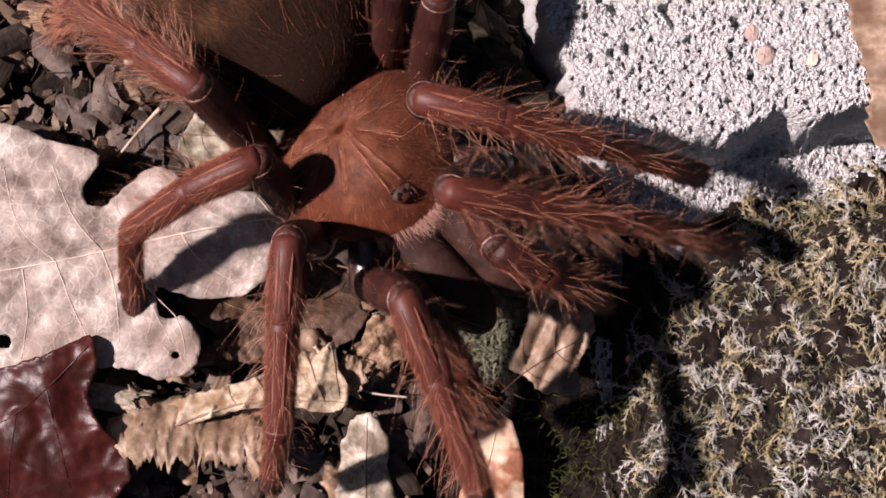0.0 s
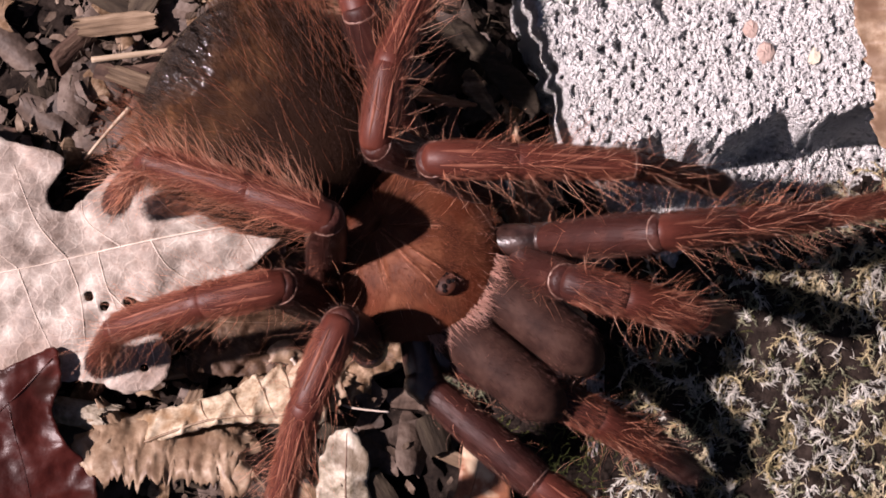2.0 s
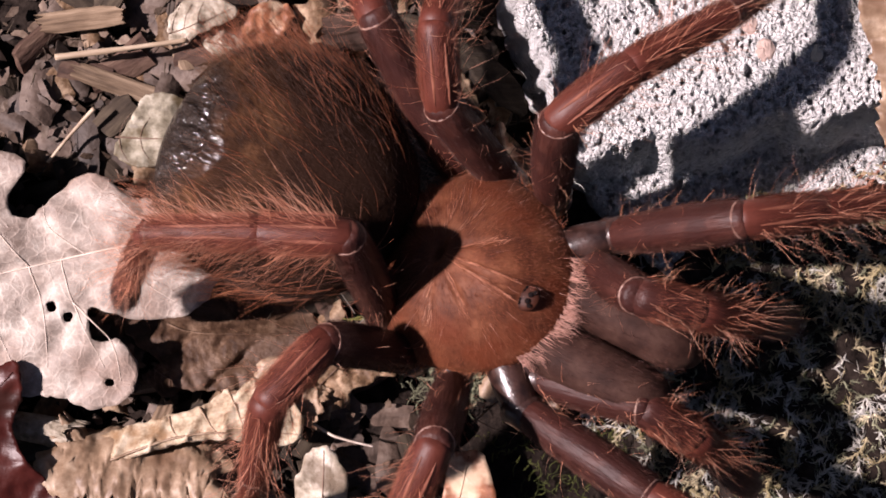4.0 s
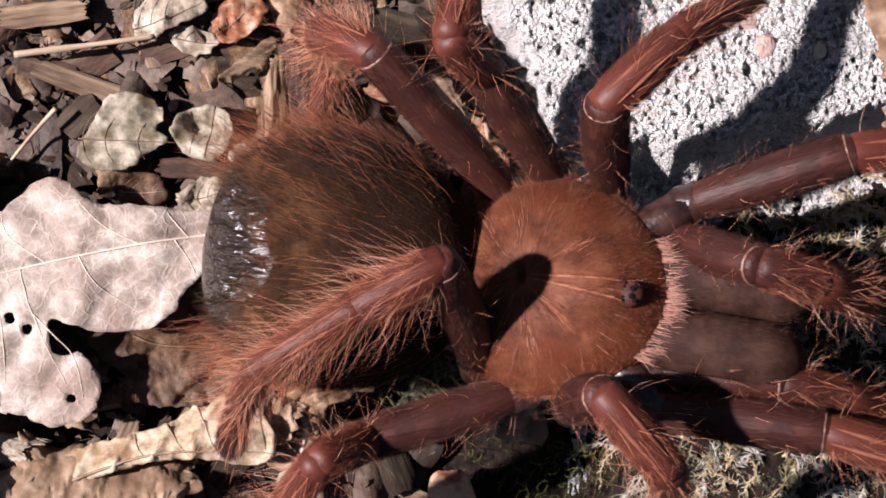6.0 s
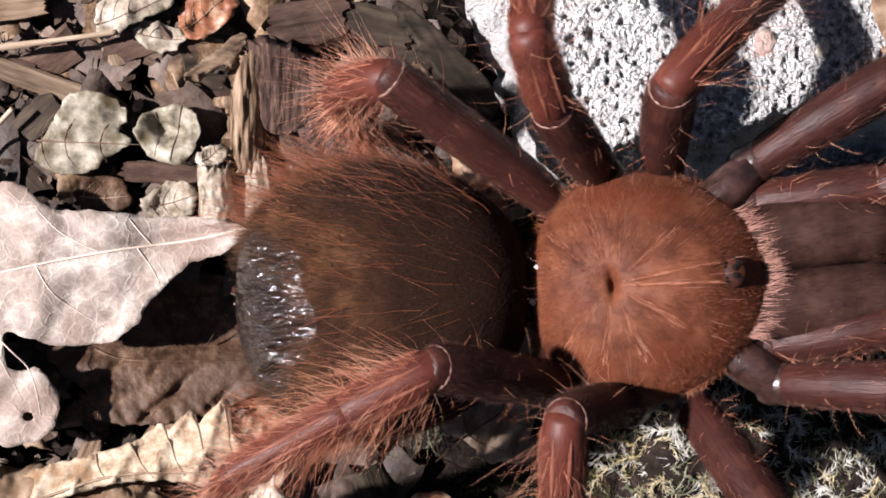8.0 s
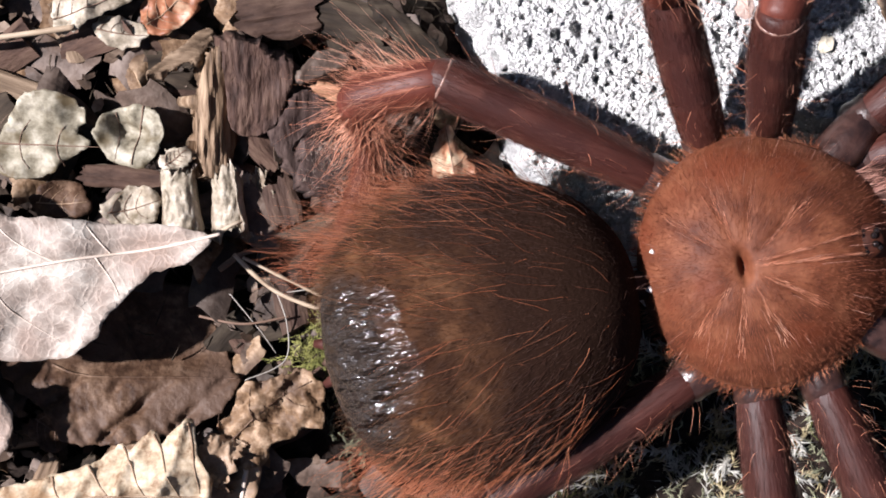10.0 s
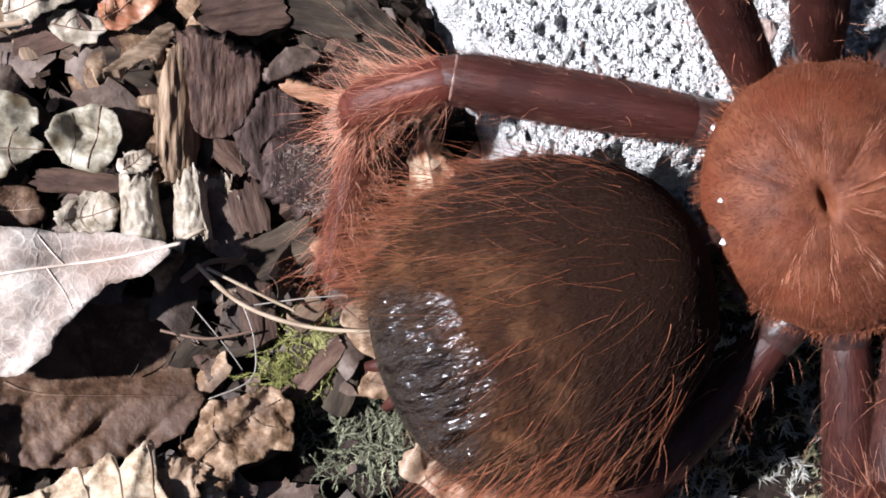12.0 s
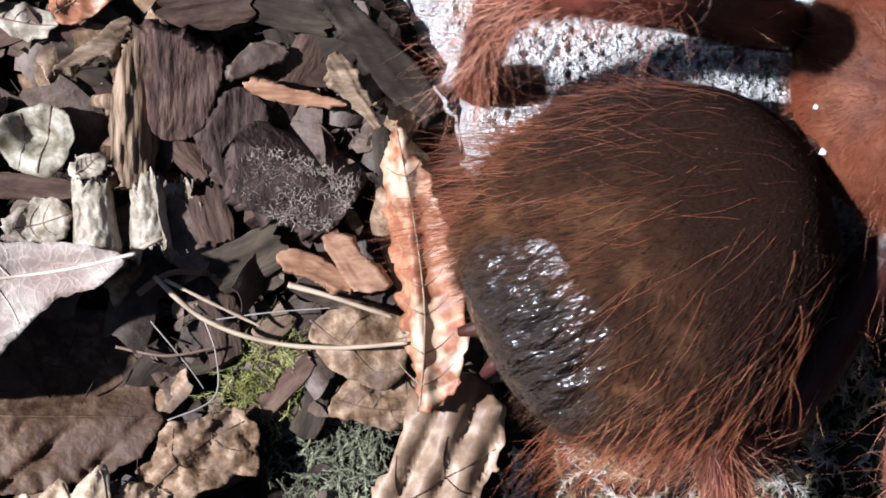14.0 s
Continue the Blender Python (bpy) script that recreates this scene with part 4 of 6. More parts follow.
crust(crusted, [(771, 241), (817, 247), (852, 264), (885, 279), (873, 306), (844, 339), (794, 327), (740, 297), (746, 264)], lambda u, v: 8.6 - 0.05 * (u - 811))
chunk("wood_chip", "split pale-edged wood chip", [(535, 154), (558, 131), (587, 108), (601, 94), (620, 92), (614, 113), (597, 131), (564, 146)], 8.0, 2.2, WOOD_GREY, 35, (-0.02, 0.02), 0.5, (0.78, -0.62), cell=2.4)
chunk("bark_strip", "long dark strip of bark leaning on the stone", [(829, 52), (871, 75), (902, 102), (962, 164), (968, 208), (927, 193), (894, 156), (856, 102)], 11.0, 2.4, BARK_DARK, 36, (-0.03, 0.0), 0.35, (0.66, 0.75))
chunk("wood_splinter", "frayed light wood splinter", [(845, 138), (865, 136), (883, 164), (906, 214), (900, 221), (889, 208), (871, 191), (852, 164)], 8.0, 1.6, WOOD_GREY, 37, (0.0, 0.0), 0.5, (0.55, 0.83), cell=2.2, ragged=3)
chunk("wood_splinter", "thin orange-brown wood splinter", [(750, 168), (771, 166), (817, 175), (865, 189), (860, 194), (802, 191), (763, 180)], 7.5, 1.8, WOOD_ORANGE, 38, (0.0, -0.05), 0.3, (0.97, 0.2), cell=2.2)
chunk("wood_chip", "flat light brown wood chip", [(755, 123), (790, 120), (800, 130), (790, 140), (771, 149), (742, 162), (734, 152)], 6.5, 1.6, SCRAP, 39, (-0.04, 0.03), 0.25, (0.9, -0.4), cell=2.4)
chunk("wood_splinter", "rust-coloured split wood piece", [(787, 366), (803, 356), (832, 364), (854, 376), (875, 393), (870, 406), (832, 394), (805, 382)], 7.5, 2.2, WOOD_ORANGE, 42, (-0.02, 0.03), 0.35, (0.87, 0.5), cell=2.4)
chunk("wood_splinter", "rust-coloured wood piece lying across", [(840, 347), (850, 339), (868, 343), (890, 368), (915, 401), (879, 405), (860, 384)], 8.0, 2.2, WOOD_ORANGE, 43, (0.03, 0.0), 0.35, (0.6, 0.8), cell=2.4)
slab("bark_chunk", "dark bark piece with a ridged face", (654, 78), (760, 62), 9.0, 4.0, 3.0, BARK_RED, 40, jag=0.15)
slab("bark_chunk", "broken dark bark piece", (756, 66), (846, 86), 8.0, 3.5, 2.5, BARK_DARK, 41, jag=0.15)
slab("bark_chunk", "grey flat bark piece with fine fibres", (712, 388), (790, 350), 8.0, 1.8, 2.5, BARK_DARK, 44, jag=0.15)
slab("bark_chunk", "small brown bark piece", (700, 290), (716, 350), 6.5, 2.5, 2.0, BARK_RED, 45, jag=0.15)
slab("wood_chip", "grey chip standing among leaves", (405, 660), (378, 720), 4.0, 2.0, 4.0, WOOD_GREY, 46, jag=0.15)
slab("wood_chip", "brown flat chip under a twig", (250, 130), (420, 190), 4.6, 2.0, 1.5, WOOD_GREY, 47, jag=0.1)
slab("bark_strip", "brown bark strip among leaf scraps", (440, 282), (560, 292), 4.5, 2.4, 2.0, BARK_RED, 48, jag=0.1)
slab("wood_chip", "brown wood chip at the edge", (200, 60), (330, 45), 5.0, 2.2, 3.0, WOOD_GREY, 49, jag=0.12)
slab("bark_strip", "dark wood strip beside the stone", (905, 190), (908, 290), 3.0, 2.0, 1.0, BARK_DARK, 50, jag=0.1)


def stalk(name, label, points, size, category="stalk", mat=None):
    """A thin stalk through places (u, v, z) of the plan grid."""
    line = spline(points, 10)
    pts = [plan(*p) for p in line]
    me = mesh_of(name, *tube([p - pts[0] for p in pts], [size * MM * (1 + 0.25 * wave(i * 0.01, 0, 30, size)) * (1 - 0.3 * i / len(pts)) for i in range(len(pts))], 8), mat or STRAW)
    ob = new(name, me)
    ob.location = pts[0]
    return tagged(ob, label, category)


stalk("dry_twig", "straight pale dry twig lying on bark chips", [(229, 115, 6), (330, 103, 6.5), (436, 88, 6)], 0.75, "twig")
stalk("dry_twig", "thin pale twig among leaf scraps", [(292, 196, 7), (250, 238, 5), (214, 280, 4)], 0.55, "twig")
stalk("leaf_stalk", "long curved pale leaf stalk", [(648, 388, 8), (700, 435, 7), (770, 462, 7), (850, 470, 8), (938, 464, 9)], 0.46)
stalk("leaf_stalk", "shorter pale leaf stalk", [(660, 392, 8), (715, 420, 7), (768, 446, 6)], 0.34)
stalk("leaf_stalk", "oak leaf's pale stalk end", [(620, 366, 10.5), (645, 352, 11), (660, 345, 10)], 0.5)
stalk("dry_twig", "dark bent twig over root threads", [(628, 408, 6), (665, 385, 8), (700, 384, 6)], 0.6, "twig", VEIN_DARK)
stalk("dry_twig", "pale forked grass stem", [(800, 398, 6), (850, 412, 6), (920, 436, 5)], 0.5, "twig")
stalk("root_thread", "thin pale root thread", [(700, 430, 6), (716, 480, 5), (712, 530, 4), (660, 555, 5)], 0.16, "root", FIBRE)
stalk("root_thread", "thin dark root thread", [(600, 470, 5), (660, 480, 6), (720, 470, 5)], 0.3, "root", VEIN_DARK)
stalk("root_thread", "fine root thread over soil", [(640, 440, 5), (680, 490, 4), (700, 520, 3)], 0.13, "root", FIBRE)
stalk("root_thread", "fine bent root thread", [(705, 440, 6), (780, 430, 6), (850, 425, 5)], 0.14, "root", FIBRE)


# ---- loose litter ----
BROWN_SHEET = [(340, 440), (450, 425), (573, 428), (606, 463), (640, 536), (650, 556), (632, 592), (590, 616), (540, 634), (425, 634), (388, 590), (330, 540)]


def build_litter():
    rng = random.Random(5)
    kinds = []
    for k in range(7):
        kinds.append(("bark_chip", slab_mesh("bark_chip", rng.uniform(8, 16), rng.uniform(3.5, 7), rng.uniform(1.4, 3.2), 60 + k, (BARK_DARK, BARK_RED, WOOD_GREY)[k % 3], 0.2, 0, 9, 5),
                      "loose bark chip in the litter", "bark chip"))
    for k in range(7):
        kinds.append(("leaf_flake", slab_mesh("leaf_flake", rng.uniform(7, 14), rng.uniform(5, 9), 0.35, 80 + k, (SCRAP, SCRAP, LEAF_BUFF)[k % 3], 0.35, rng.uniform(0.8, 2.5), 9, 7, rough=1.6),
                      "curled flake of dead leaf in the litter", "leaf flake"))
    made = {}
    count = 0
    while count < 520:
        u, v = rng.uniform(-120, 1080), rng.uniform(-120, 980)
        if u > stone_edge(v) - 40 or (u > 860 and v > 560) or inside((u, v), BROWN_SHEET) or (u > 700 and v > 560 and rng.random() < 0.6):
            continue
        k = rng.randrange(len(kinds))
        name, me, label, category = kinds[k]
        if name == "bark_chip" and k % 3 == 2 and rng.random() < 0.5:
            continue
        m = Matrix.Translation(plan(u, v, rng.uniform(-4.0, 1.5))) @ pose(0, 0, 0, rng.gauss(0, 16), rng.gauss(0, 16), rng.uniform(0, 360))
        if k in made:
            copy_thing(made[k], m)
        else:
            ob = tagged(new(name, me), label, category, group=label.replace("loose ", "") + "s")
            ob.matrix_basis = m
            made[k] = ob
        count += 1
    # crumbs of leaf and bark: small bent flakes
    g = np.random.default_rng(18)
    verts, faces = [], []
    while len(faces) < 4200:
        u, v = g.uniform(-110, 1010), g.uniform(-110, 960)
        if u > stone_edge(v) - 30 or (u > 860 and v > 560) or inside((u, v), BROWN_SHEET) or (u > 690 and v > 560 and g.uniform() < 0.75):
            continue
        size, az, bend = g.uniform(0.5, 2.3) * MM, g.uniform(0, 2 * math.pi), g.uniform(-0.5, 0.8)
        lean = np.array([g.normal(0, 0.35), g.normal(0, 0.35)])
        c = np.array(plan(u, v, g.uniform(-3.5, 2.2)))
        k = len(verts)
        for p, q in ((-1.0, -0.1), (-0.4, -0.55), (0.5, -0.45), (1.05, 0.0), (0.45, 0.5), (-0.5, 0.45)):
            p, q = p * g.uniform(0.7, 1.3), q * g.uniform(0.6, 1.4)
            x, y = p * math.cos(az) - q * math.sin(az), p * math.sin(az) + q * math.cos(az)
            verts.append(c + size * np.array([x, y, lean[0] * x + lean[1] * y + bend * q * q + 0.3 * bend * p * p]))
        faces += [(k, k + 1, k + 5), (k + 1, k + 2, k + 4, k + 5), (k + 2, k + 3, k + 4)]
    crumbs = new("leaf_crumbs", mesh_of("leaf_crumbs", verts, faces, CRUMB, smooth=False))
    thick = crumbs.modifiers.new("thickness", "SOLIDIFY")
    thick.thickness = 0.15 * MM
    tagged(crumbs, "small brown crumbs of leaf and bark over the soil", "litter", kind="stuff")
    # fibres
    n = 1800
    g = np.random.default_rng(8)
    uv = g.uniform([-100, -100], [1010, 960], (n, 2))
    uv = uv[~((uv[:, 0] > 690) & (uv[:, 1] > 570))]
    n = len(uv)
    base = np.array([plan(u, v, g.uniform(-4.0, 1.5)) for u, v in uv])
    az = g.uniform(0, 2 * math.pi, n)
    way = np.stack([np.cos(az), np.sin(az), g.uniform(-0.1, 0.5, n)], 1)
    me = hair_mesh("litter_fibres", base, way, g.normal(0, 0.3, (n, 3)), g.uniform(0.0015, 0.006, n), g.uniform(0.0001, 0.0003, n), BARK_DARK, 2)
    tagged(new("litter_fibres", me), "fine brown plant fibres and crumbs over the soil", "litter", kind="stuff")


build_litter()


# ---- grains set in the stone ----
def grain(u, v, size, mat, label, seed):
    g = np.random.default_rng(seed)
    n, verts = 8, []
    for i in range(5):
        a = math.pi * (0.06 + 0.88 * i / 4)
        for j in range(n):
            w = 2 * math.pi * j / n
            r = size * g.uniform(0.78, 1.15)
            verts.append((r * math.sin(a) * math.cos(w) * MM, r * 1.2 * math.sin(a) * math.sin(w) * MM, 0.4 * r * math.cos(a) * MM))
    ob = new("gravel_grain", mesh_of("gravel_grain", verts, grid_faces(5, n, True) + [tuple(range(n)), tuple(range(4 * n, 5 * n))[::-1]], mat, smooth=False))
    ob.location = plan(u, v, stone_top(u, v) - 0.2)
    tagged(ob, label, "gravel")


grain(1301, 79, 2.0, GRAIN_PINK, "pink-brown gravel grain set in the pale stone", 1)
grain(1322, 117, 2.2, GRAIN_PINK, "dull red-brown gravel grain set in the stone", 2)
grain(1400, 124, 1.7, GRAIN_BUFF, "yellowish gravel grain set in the pale stone", 3)


# ---- the tarantula: x forward, y to its left, z up, millimetres round the middle of the head shield ----
HIPS = {"1": (23, 20, -2), "2": (7, 22, -2), "3": (-4, 21, -2), "4": (-13, 17, -2), "p": (21, 13, -4)}
FEMUR, PATELLA, TIBIA, METATARSUS, TARSUS = 36.0, 17.5, 26.0, 25.0, 13.5
# the legs differ in length: the hind legs have longer femora and shorter ends, the third pair is the shortest
SIZES = {"1": {"femur": 0.88, "patella": 1.0, "tibia": 1.0, "metatarsus": 1.0, "tarsus": 1.0},
         "2": {"femur": 0.86, "patella": 0.95, "tibia": 0.95, "metatarsus": 0.95, "tarsus": 1.0},
         "3": {"femur": 0.86, "patella": 0.88, "tibia": 0.88, "metatarsus": 0.9, "tarsus": 0.95},
         "4": {"femur": 1.14, "patella": 0.90, "tibia": 0.86, "metatarsus": 0.92, "tarsus": 0.85}}
PALP_FEMUR, PALP_PATELLA, PALP_TIBIA, PALP_TARSUS = 24.0, 12.5, 16.5, 18.0


def shield_rim(w):
    """Outline of the head shield at the angle w."""
    c, s = math.cos(w), math.sin(w)
    e = 2.0 if c < 0 else 2.25
    r = (abs(c / (20.0 if c < 0 else 23.5)) ** e + abs(s / 21.5) ** e) ** (-1 / e)
    x, y = r * c, r * s
    if x > 0:
        y *= 1 - 0.17 * (x / 23.5)
    return x, y


def shield_height(x, y, rho):
    h = 2.0 + 11.5 * (1 - rho ** 2.6) ** 0.75
    h += 2.0 * math.exp(-((x - 12) / 9) ** 2 - (y / 7.5) ** 2)
    h -= 2.6 * math.exp(-((x + 3.2) / 0.8) ** 2 - (y / 2.2) ** 2)
    h -= 0.8 * math.exp(-((x + 4.2) / 3.0) ** 2 - (y / 4.0) ** 2)
    r, a = math.hypot(x + 3.2, y), abs(math.degrees(math.atan2(y, x + 3.2)))
    for g, depth in ((36, 0.75), (72, 0.4), (102, 0.4), (135, 0.4), (163, 0.2)):
        h -= depth * math.exp(-((a - g) * math.pi / 180 * r / 0.75) ** 2) * min(1.0, r / 9) ** 2 * math.exp(-(r / 13.5) ** 4)
    if -1 < x < 16:
        h += 0.32 * math.exp(-((abs(y) - 0.3 - 0.085 * x) / 0.38) ** 2) * min(1.0, (x + 1) / 3)
    return h


def surface_hairs(name, pts, normals, sweep, length, spread, radius, mat, seed, segs=2, bend=0.4):
    g = np.random.default_rng(seed)
    n = len(pts)
    way = normals + sweep + g.normal(0, spread, (n, 3))
    droop = sweep * bend + g.normal(0, 0.2, (n, 3))
    return hair_mesh(name, pts, way, droop, length * g.uniform(0.55, 1.2, n), radius, mat, segs)


def build_shield(root):
    nr, nw = 46, 128
    verts = []
    for i in range(nr):
        rho = i / (nr - 1)
        for j in range(nw):
            w = 2 * math.pi * j / nw
            x, y = shield_rim(w)
            x, y = x * rho, y * rho
            verts.append((x * MM, y * MM, shield_height(x, y, rho) * MM))
    k = len(verts)
    for j in range(nw):
        x, y = shield_rim(2 * math.pi * j / nw)
        verts.append((x * 0.93 * MM, y * 0.93 * MM, -1.0 * MM))
    faces = [q[::-1] for q in grid_faces(nr + 1, nw, wrap=True)] + [tuple(range(k, k + nw))[::-1]]
    shield = part("carapace", mesh_of("carapace", verts, faces, SHELL), root, "orange-brown velvety domed head shield")
    # velvet
    g = np.random.default_rng(11)
    n = 13000
    rho, w = np.sqrt(g.uniform(0, 1, n)), g.uniform(0, 2 * math.pi, n)
    xy = np.array([shield_rim(a) for a in w]) * rho[:, None]
    z = np.array([shield_height(x, y, r) for (x, y), r in zip(xy, rho)])
    pts = np.column_stack([xy, z]) * MM
    out = np.column_stack([xy / 20.0 * (rho ** 3)[:, None], np.ones(n)])
    sweep = np.column_stack([xy[:, 0] + 3.2, xy[:, 1], np.zeros(n)])
    sweep = sweep / (np.linalg.norm(sweep, axis=1, keepdims=True) + 0.5) * 2.4
    part("velvet", surface_hairs("velvet", pts, out, sweep, 0.00055, 0.25, 0.000028, FUZZ_GOLD, 12), shield, "short orange velvet hair", kind="stuff")
    # sparse longer hairs
    pick = g.choice(n, 60, replace=False)
    part("shield_bristles", surface_hairs("shield_bristles", pts[pick], out[pick], sweep[pick] * 0.8, 0.0036, 0.35, 0.000026, HAIR_PINK, 15, 3), shield, "sparse pale hairs", kind="stuff")
    # pale hair along the two ridges behind the eyes and along the main grooves
    lines = []
    for k in range(420):
        sg = g.choice([-1, 1])
        if k < 170:
            x = g.uniform(-1.5, 14.5)
            y = sg * (0.35 + 0.09 * x + g.normal(0, 0.12))
            d = (1.0, 0.09 * sg)
        else:
            a = math.radians(float(g.choice([36, 36, 72, 102, 135])) + g.normal(0, 2.2))
            r = g.uniform(3.5, 14.0)
            x, y, d = -3.2 + r * math.cos(a), sg * r * math.sin(a), (math.cos(a), sg * math.sin(a))
        edge = math.hypot(*shield_rim(math.atan2(y, x)))
        lines.append((x, y, shield_height(x, y, min(math.hypot(x, y) / edge, 1.0)), d[0], d[1]))
    lines = np.array(lines)
    part("ridge_hair", surface_hairs("ridge_hair", lines[:, :3] * MM, np.tile([0.0, 0.0, 0.5], (len(lines), 1)), np.column_stack([lines[:, 3:] * 1.8, np.zeros(len(lines))]), 0.0016, 0.2, 0.000035, HAIR, 16, 3),
         shield, "pale hair lines", kind="stuff")
    # rim hairs
    w = g.uniform(0.9, 2 * math.pi - 0.9, 600)
    xy = np.array([shield_rim(a) for a in w])
    pts = np.column_stack([xy, np.full(600, 2.0)]) * MM
    out = np.column_stack([xy / 20.0, np.full(600, 0.4)])
    part("rim_hair", surface_hairs("rim_hair", pts, out, np.column_stack([np.full(600, -0.5), np.zeros(600), np.zeros(600)]), 0.0021, 0.4, 0.00005, HAIR_RUST, 13), shield, kind="stuff")
    # pink fringe over the jaws
    n = 520
    w = g.uniform(-0.62, 0.62, n)
    xy = np.array([shield_rim(a) for a in w])
    pts = np.column_stack([xy * g.uniform(0.955, 1.0, (n, 1)), g.uniform(2.4, 4.2, n)]) * MM
    part("fringe", surface_hairs("fringe", pts, np.tile([1.0, 0, 0.55], (n, 1)), np.column_stack([np.full(n, 0.3), xy[:, 1] * 0.015, np.full(n, -0.3)]), 0.0042, 0.24, 0.000075, HAIR_PINK, 14, 3),
         shield, "pale pink bristle fringe", kind="stuff")
    # eyes on their hump
    v, f = [], []
    for i in range(9):
        a = math.pi / 2 * i / 8
        for j in range(20):
            w = 2 * math.pi * j / 20
            v.append((2.7 * math.sin(a) * math.cos(w) * MM, 2.9 * math.sin(a) * math.sin(w) * MM, 1.3 * math.cos(a) * MM))
    hump = part("eye_hump", mesh_of("eye_hump", v, [q[::-1] for q in grid_faces(9, 20, True)], EYE_MOUND), shield, "dark hump that bears the eyes", at=pose(0.0173, 0, 0.0104))
    v, f = [], []
    for i in range(8):
        a = math.pi * i / 7
        for j in range(12):
            w = 2 * math.pi * j / 12
            v.append((math.sin(a) * math.cos(w) * 0.62 * MM, math.sin(a) * math.sin(w) * 0.62 * MM, math.cos(a) * 0.62 * MM))
    eye = mesh_of("eye", v, [q[::-1] for q in grid_faces(8, 12, True)], EYE_BLACK)
    for x, y, s in ((0.7, 0.7, 1.0), (0.7, -0.7, 1.0), (1.3, 1.4, 0.85), (1.3, -1.4, 0.85), (-0.8, 1.7, 0.6), (-0.8, -1.7, 0.6), (-0.9, 1.0, 0.45), (-0.9, -1.0, 0.45)):
        z = 1.2 * math.sqrt(max(0.05, 1 - (x / 2.7) ** 2 - (y / 2.9) ** 2))
        e = new("eye", eye)
        e.parent = shield
        e.matrix_basis = Matrix.Translation(Vector((17.5 + x, y, 10.5 + z)) * MM) @ Matrix.Diagonal((s, s, s, 1))
        tagged(e, "glossy black eye")
    # grit caught on the hair
    for x, y, s in ((-17.0, 5.2, 0.55), (-18.6, -1.0, 0.75)):
        rho = math.hypot(x, y) / 20
        me = mesh_of("grit", [Vector(q) * s * MM for q in ((1, 0, 0), (-1, 0.2, 0), (0, 1.1, 0.1), (0.1, -0.9, 0), (0, 0, 0.8), (0, 0, -0.8))],
                     [(0, 2, 4), (2, 1, 4), (1, 3, 4), (3, 0, 4), (2, 0, 5), (1, 2, 5), (3, 1, 5), (0, 3, 5)], PEBBLE)
        part("grit", me, shield, "white grit grain", at=Matrix.Translation(Vector((x, y, shield_height(x, y, min(rho, 0.98)) + 0.5)) * MM))
    return shield


def build_jaws(root):
    line = [(15, 0, -3.5), (21, 0, -2.2), (28, 0, -1.8), (37, 0, -2.8), (43, 0, -5.5), (46, 0, -11.0)]
    size = [5.0, 6.2, 6.4, 6.3, 6.0, 3.6]
    rows = spline([(*p, r) for p, r in zip(line, size)], 4)
    v, f = tube([Vector(r[:3]) * MM for r in rows], [r[3] * MM for r in rows], 18, 0.98)
    me = mesh_of("chelicera", v, f, SKIN_DARK)
    g = np.random.default_rng(21)
    n = 900
    idx = g.integers(2, len(rows) - 1, n)
    w = g.uniform(0.1, math.pi - 0.1, n)
    pts, out = [], []
    for i, a in zip(idx, w):
        r = rows[i]
        nrm = np.array([0.25 if i > 12 else 0.0, math.cos(a), math.sin(a)])
        pts.append((r[:3] + np.array([g.uniform(-0.6, 0.6), 0, 0]) + nrm * r[3] * 0.97) * MM)
        out.append(nrm)
    fur = surface_hairs("jaw_fur", np.array(pts), np.array(out), np.tile([3.0, 0, -0.2], (n, 1)), 0.0012, 0.2, 0.00003, FUZZ_DEEP, 22)
    for s in (1, -1):
        jaw = part("chelicera", me, root, "brown furry jaw base", at=pose(0, s * 6.3 * MM, 0))
        part("jaw_fur", fur, jaw, kind="stuff")
        v2, f2 = tube([Vector(p) * MM for p in ((41, 0, -10), (41.5, 0, -14), (39, 0, -17.5), (35, 0, -19))], [1.6 * MM, 1.3 * MM, 0.8 * MM, 0.15 * MM], 10)
        part("fang", mesh_of("fang", v2, f2, EYE_BLACK), jaw, "black curved fang")


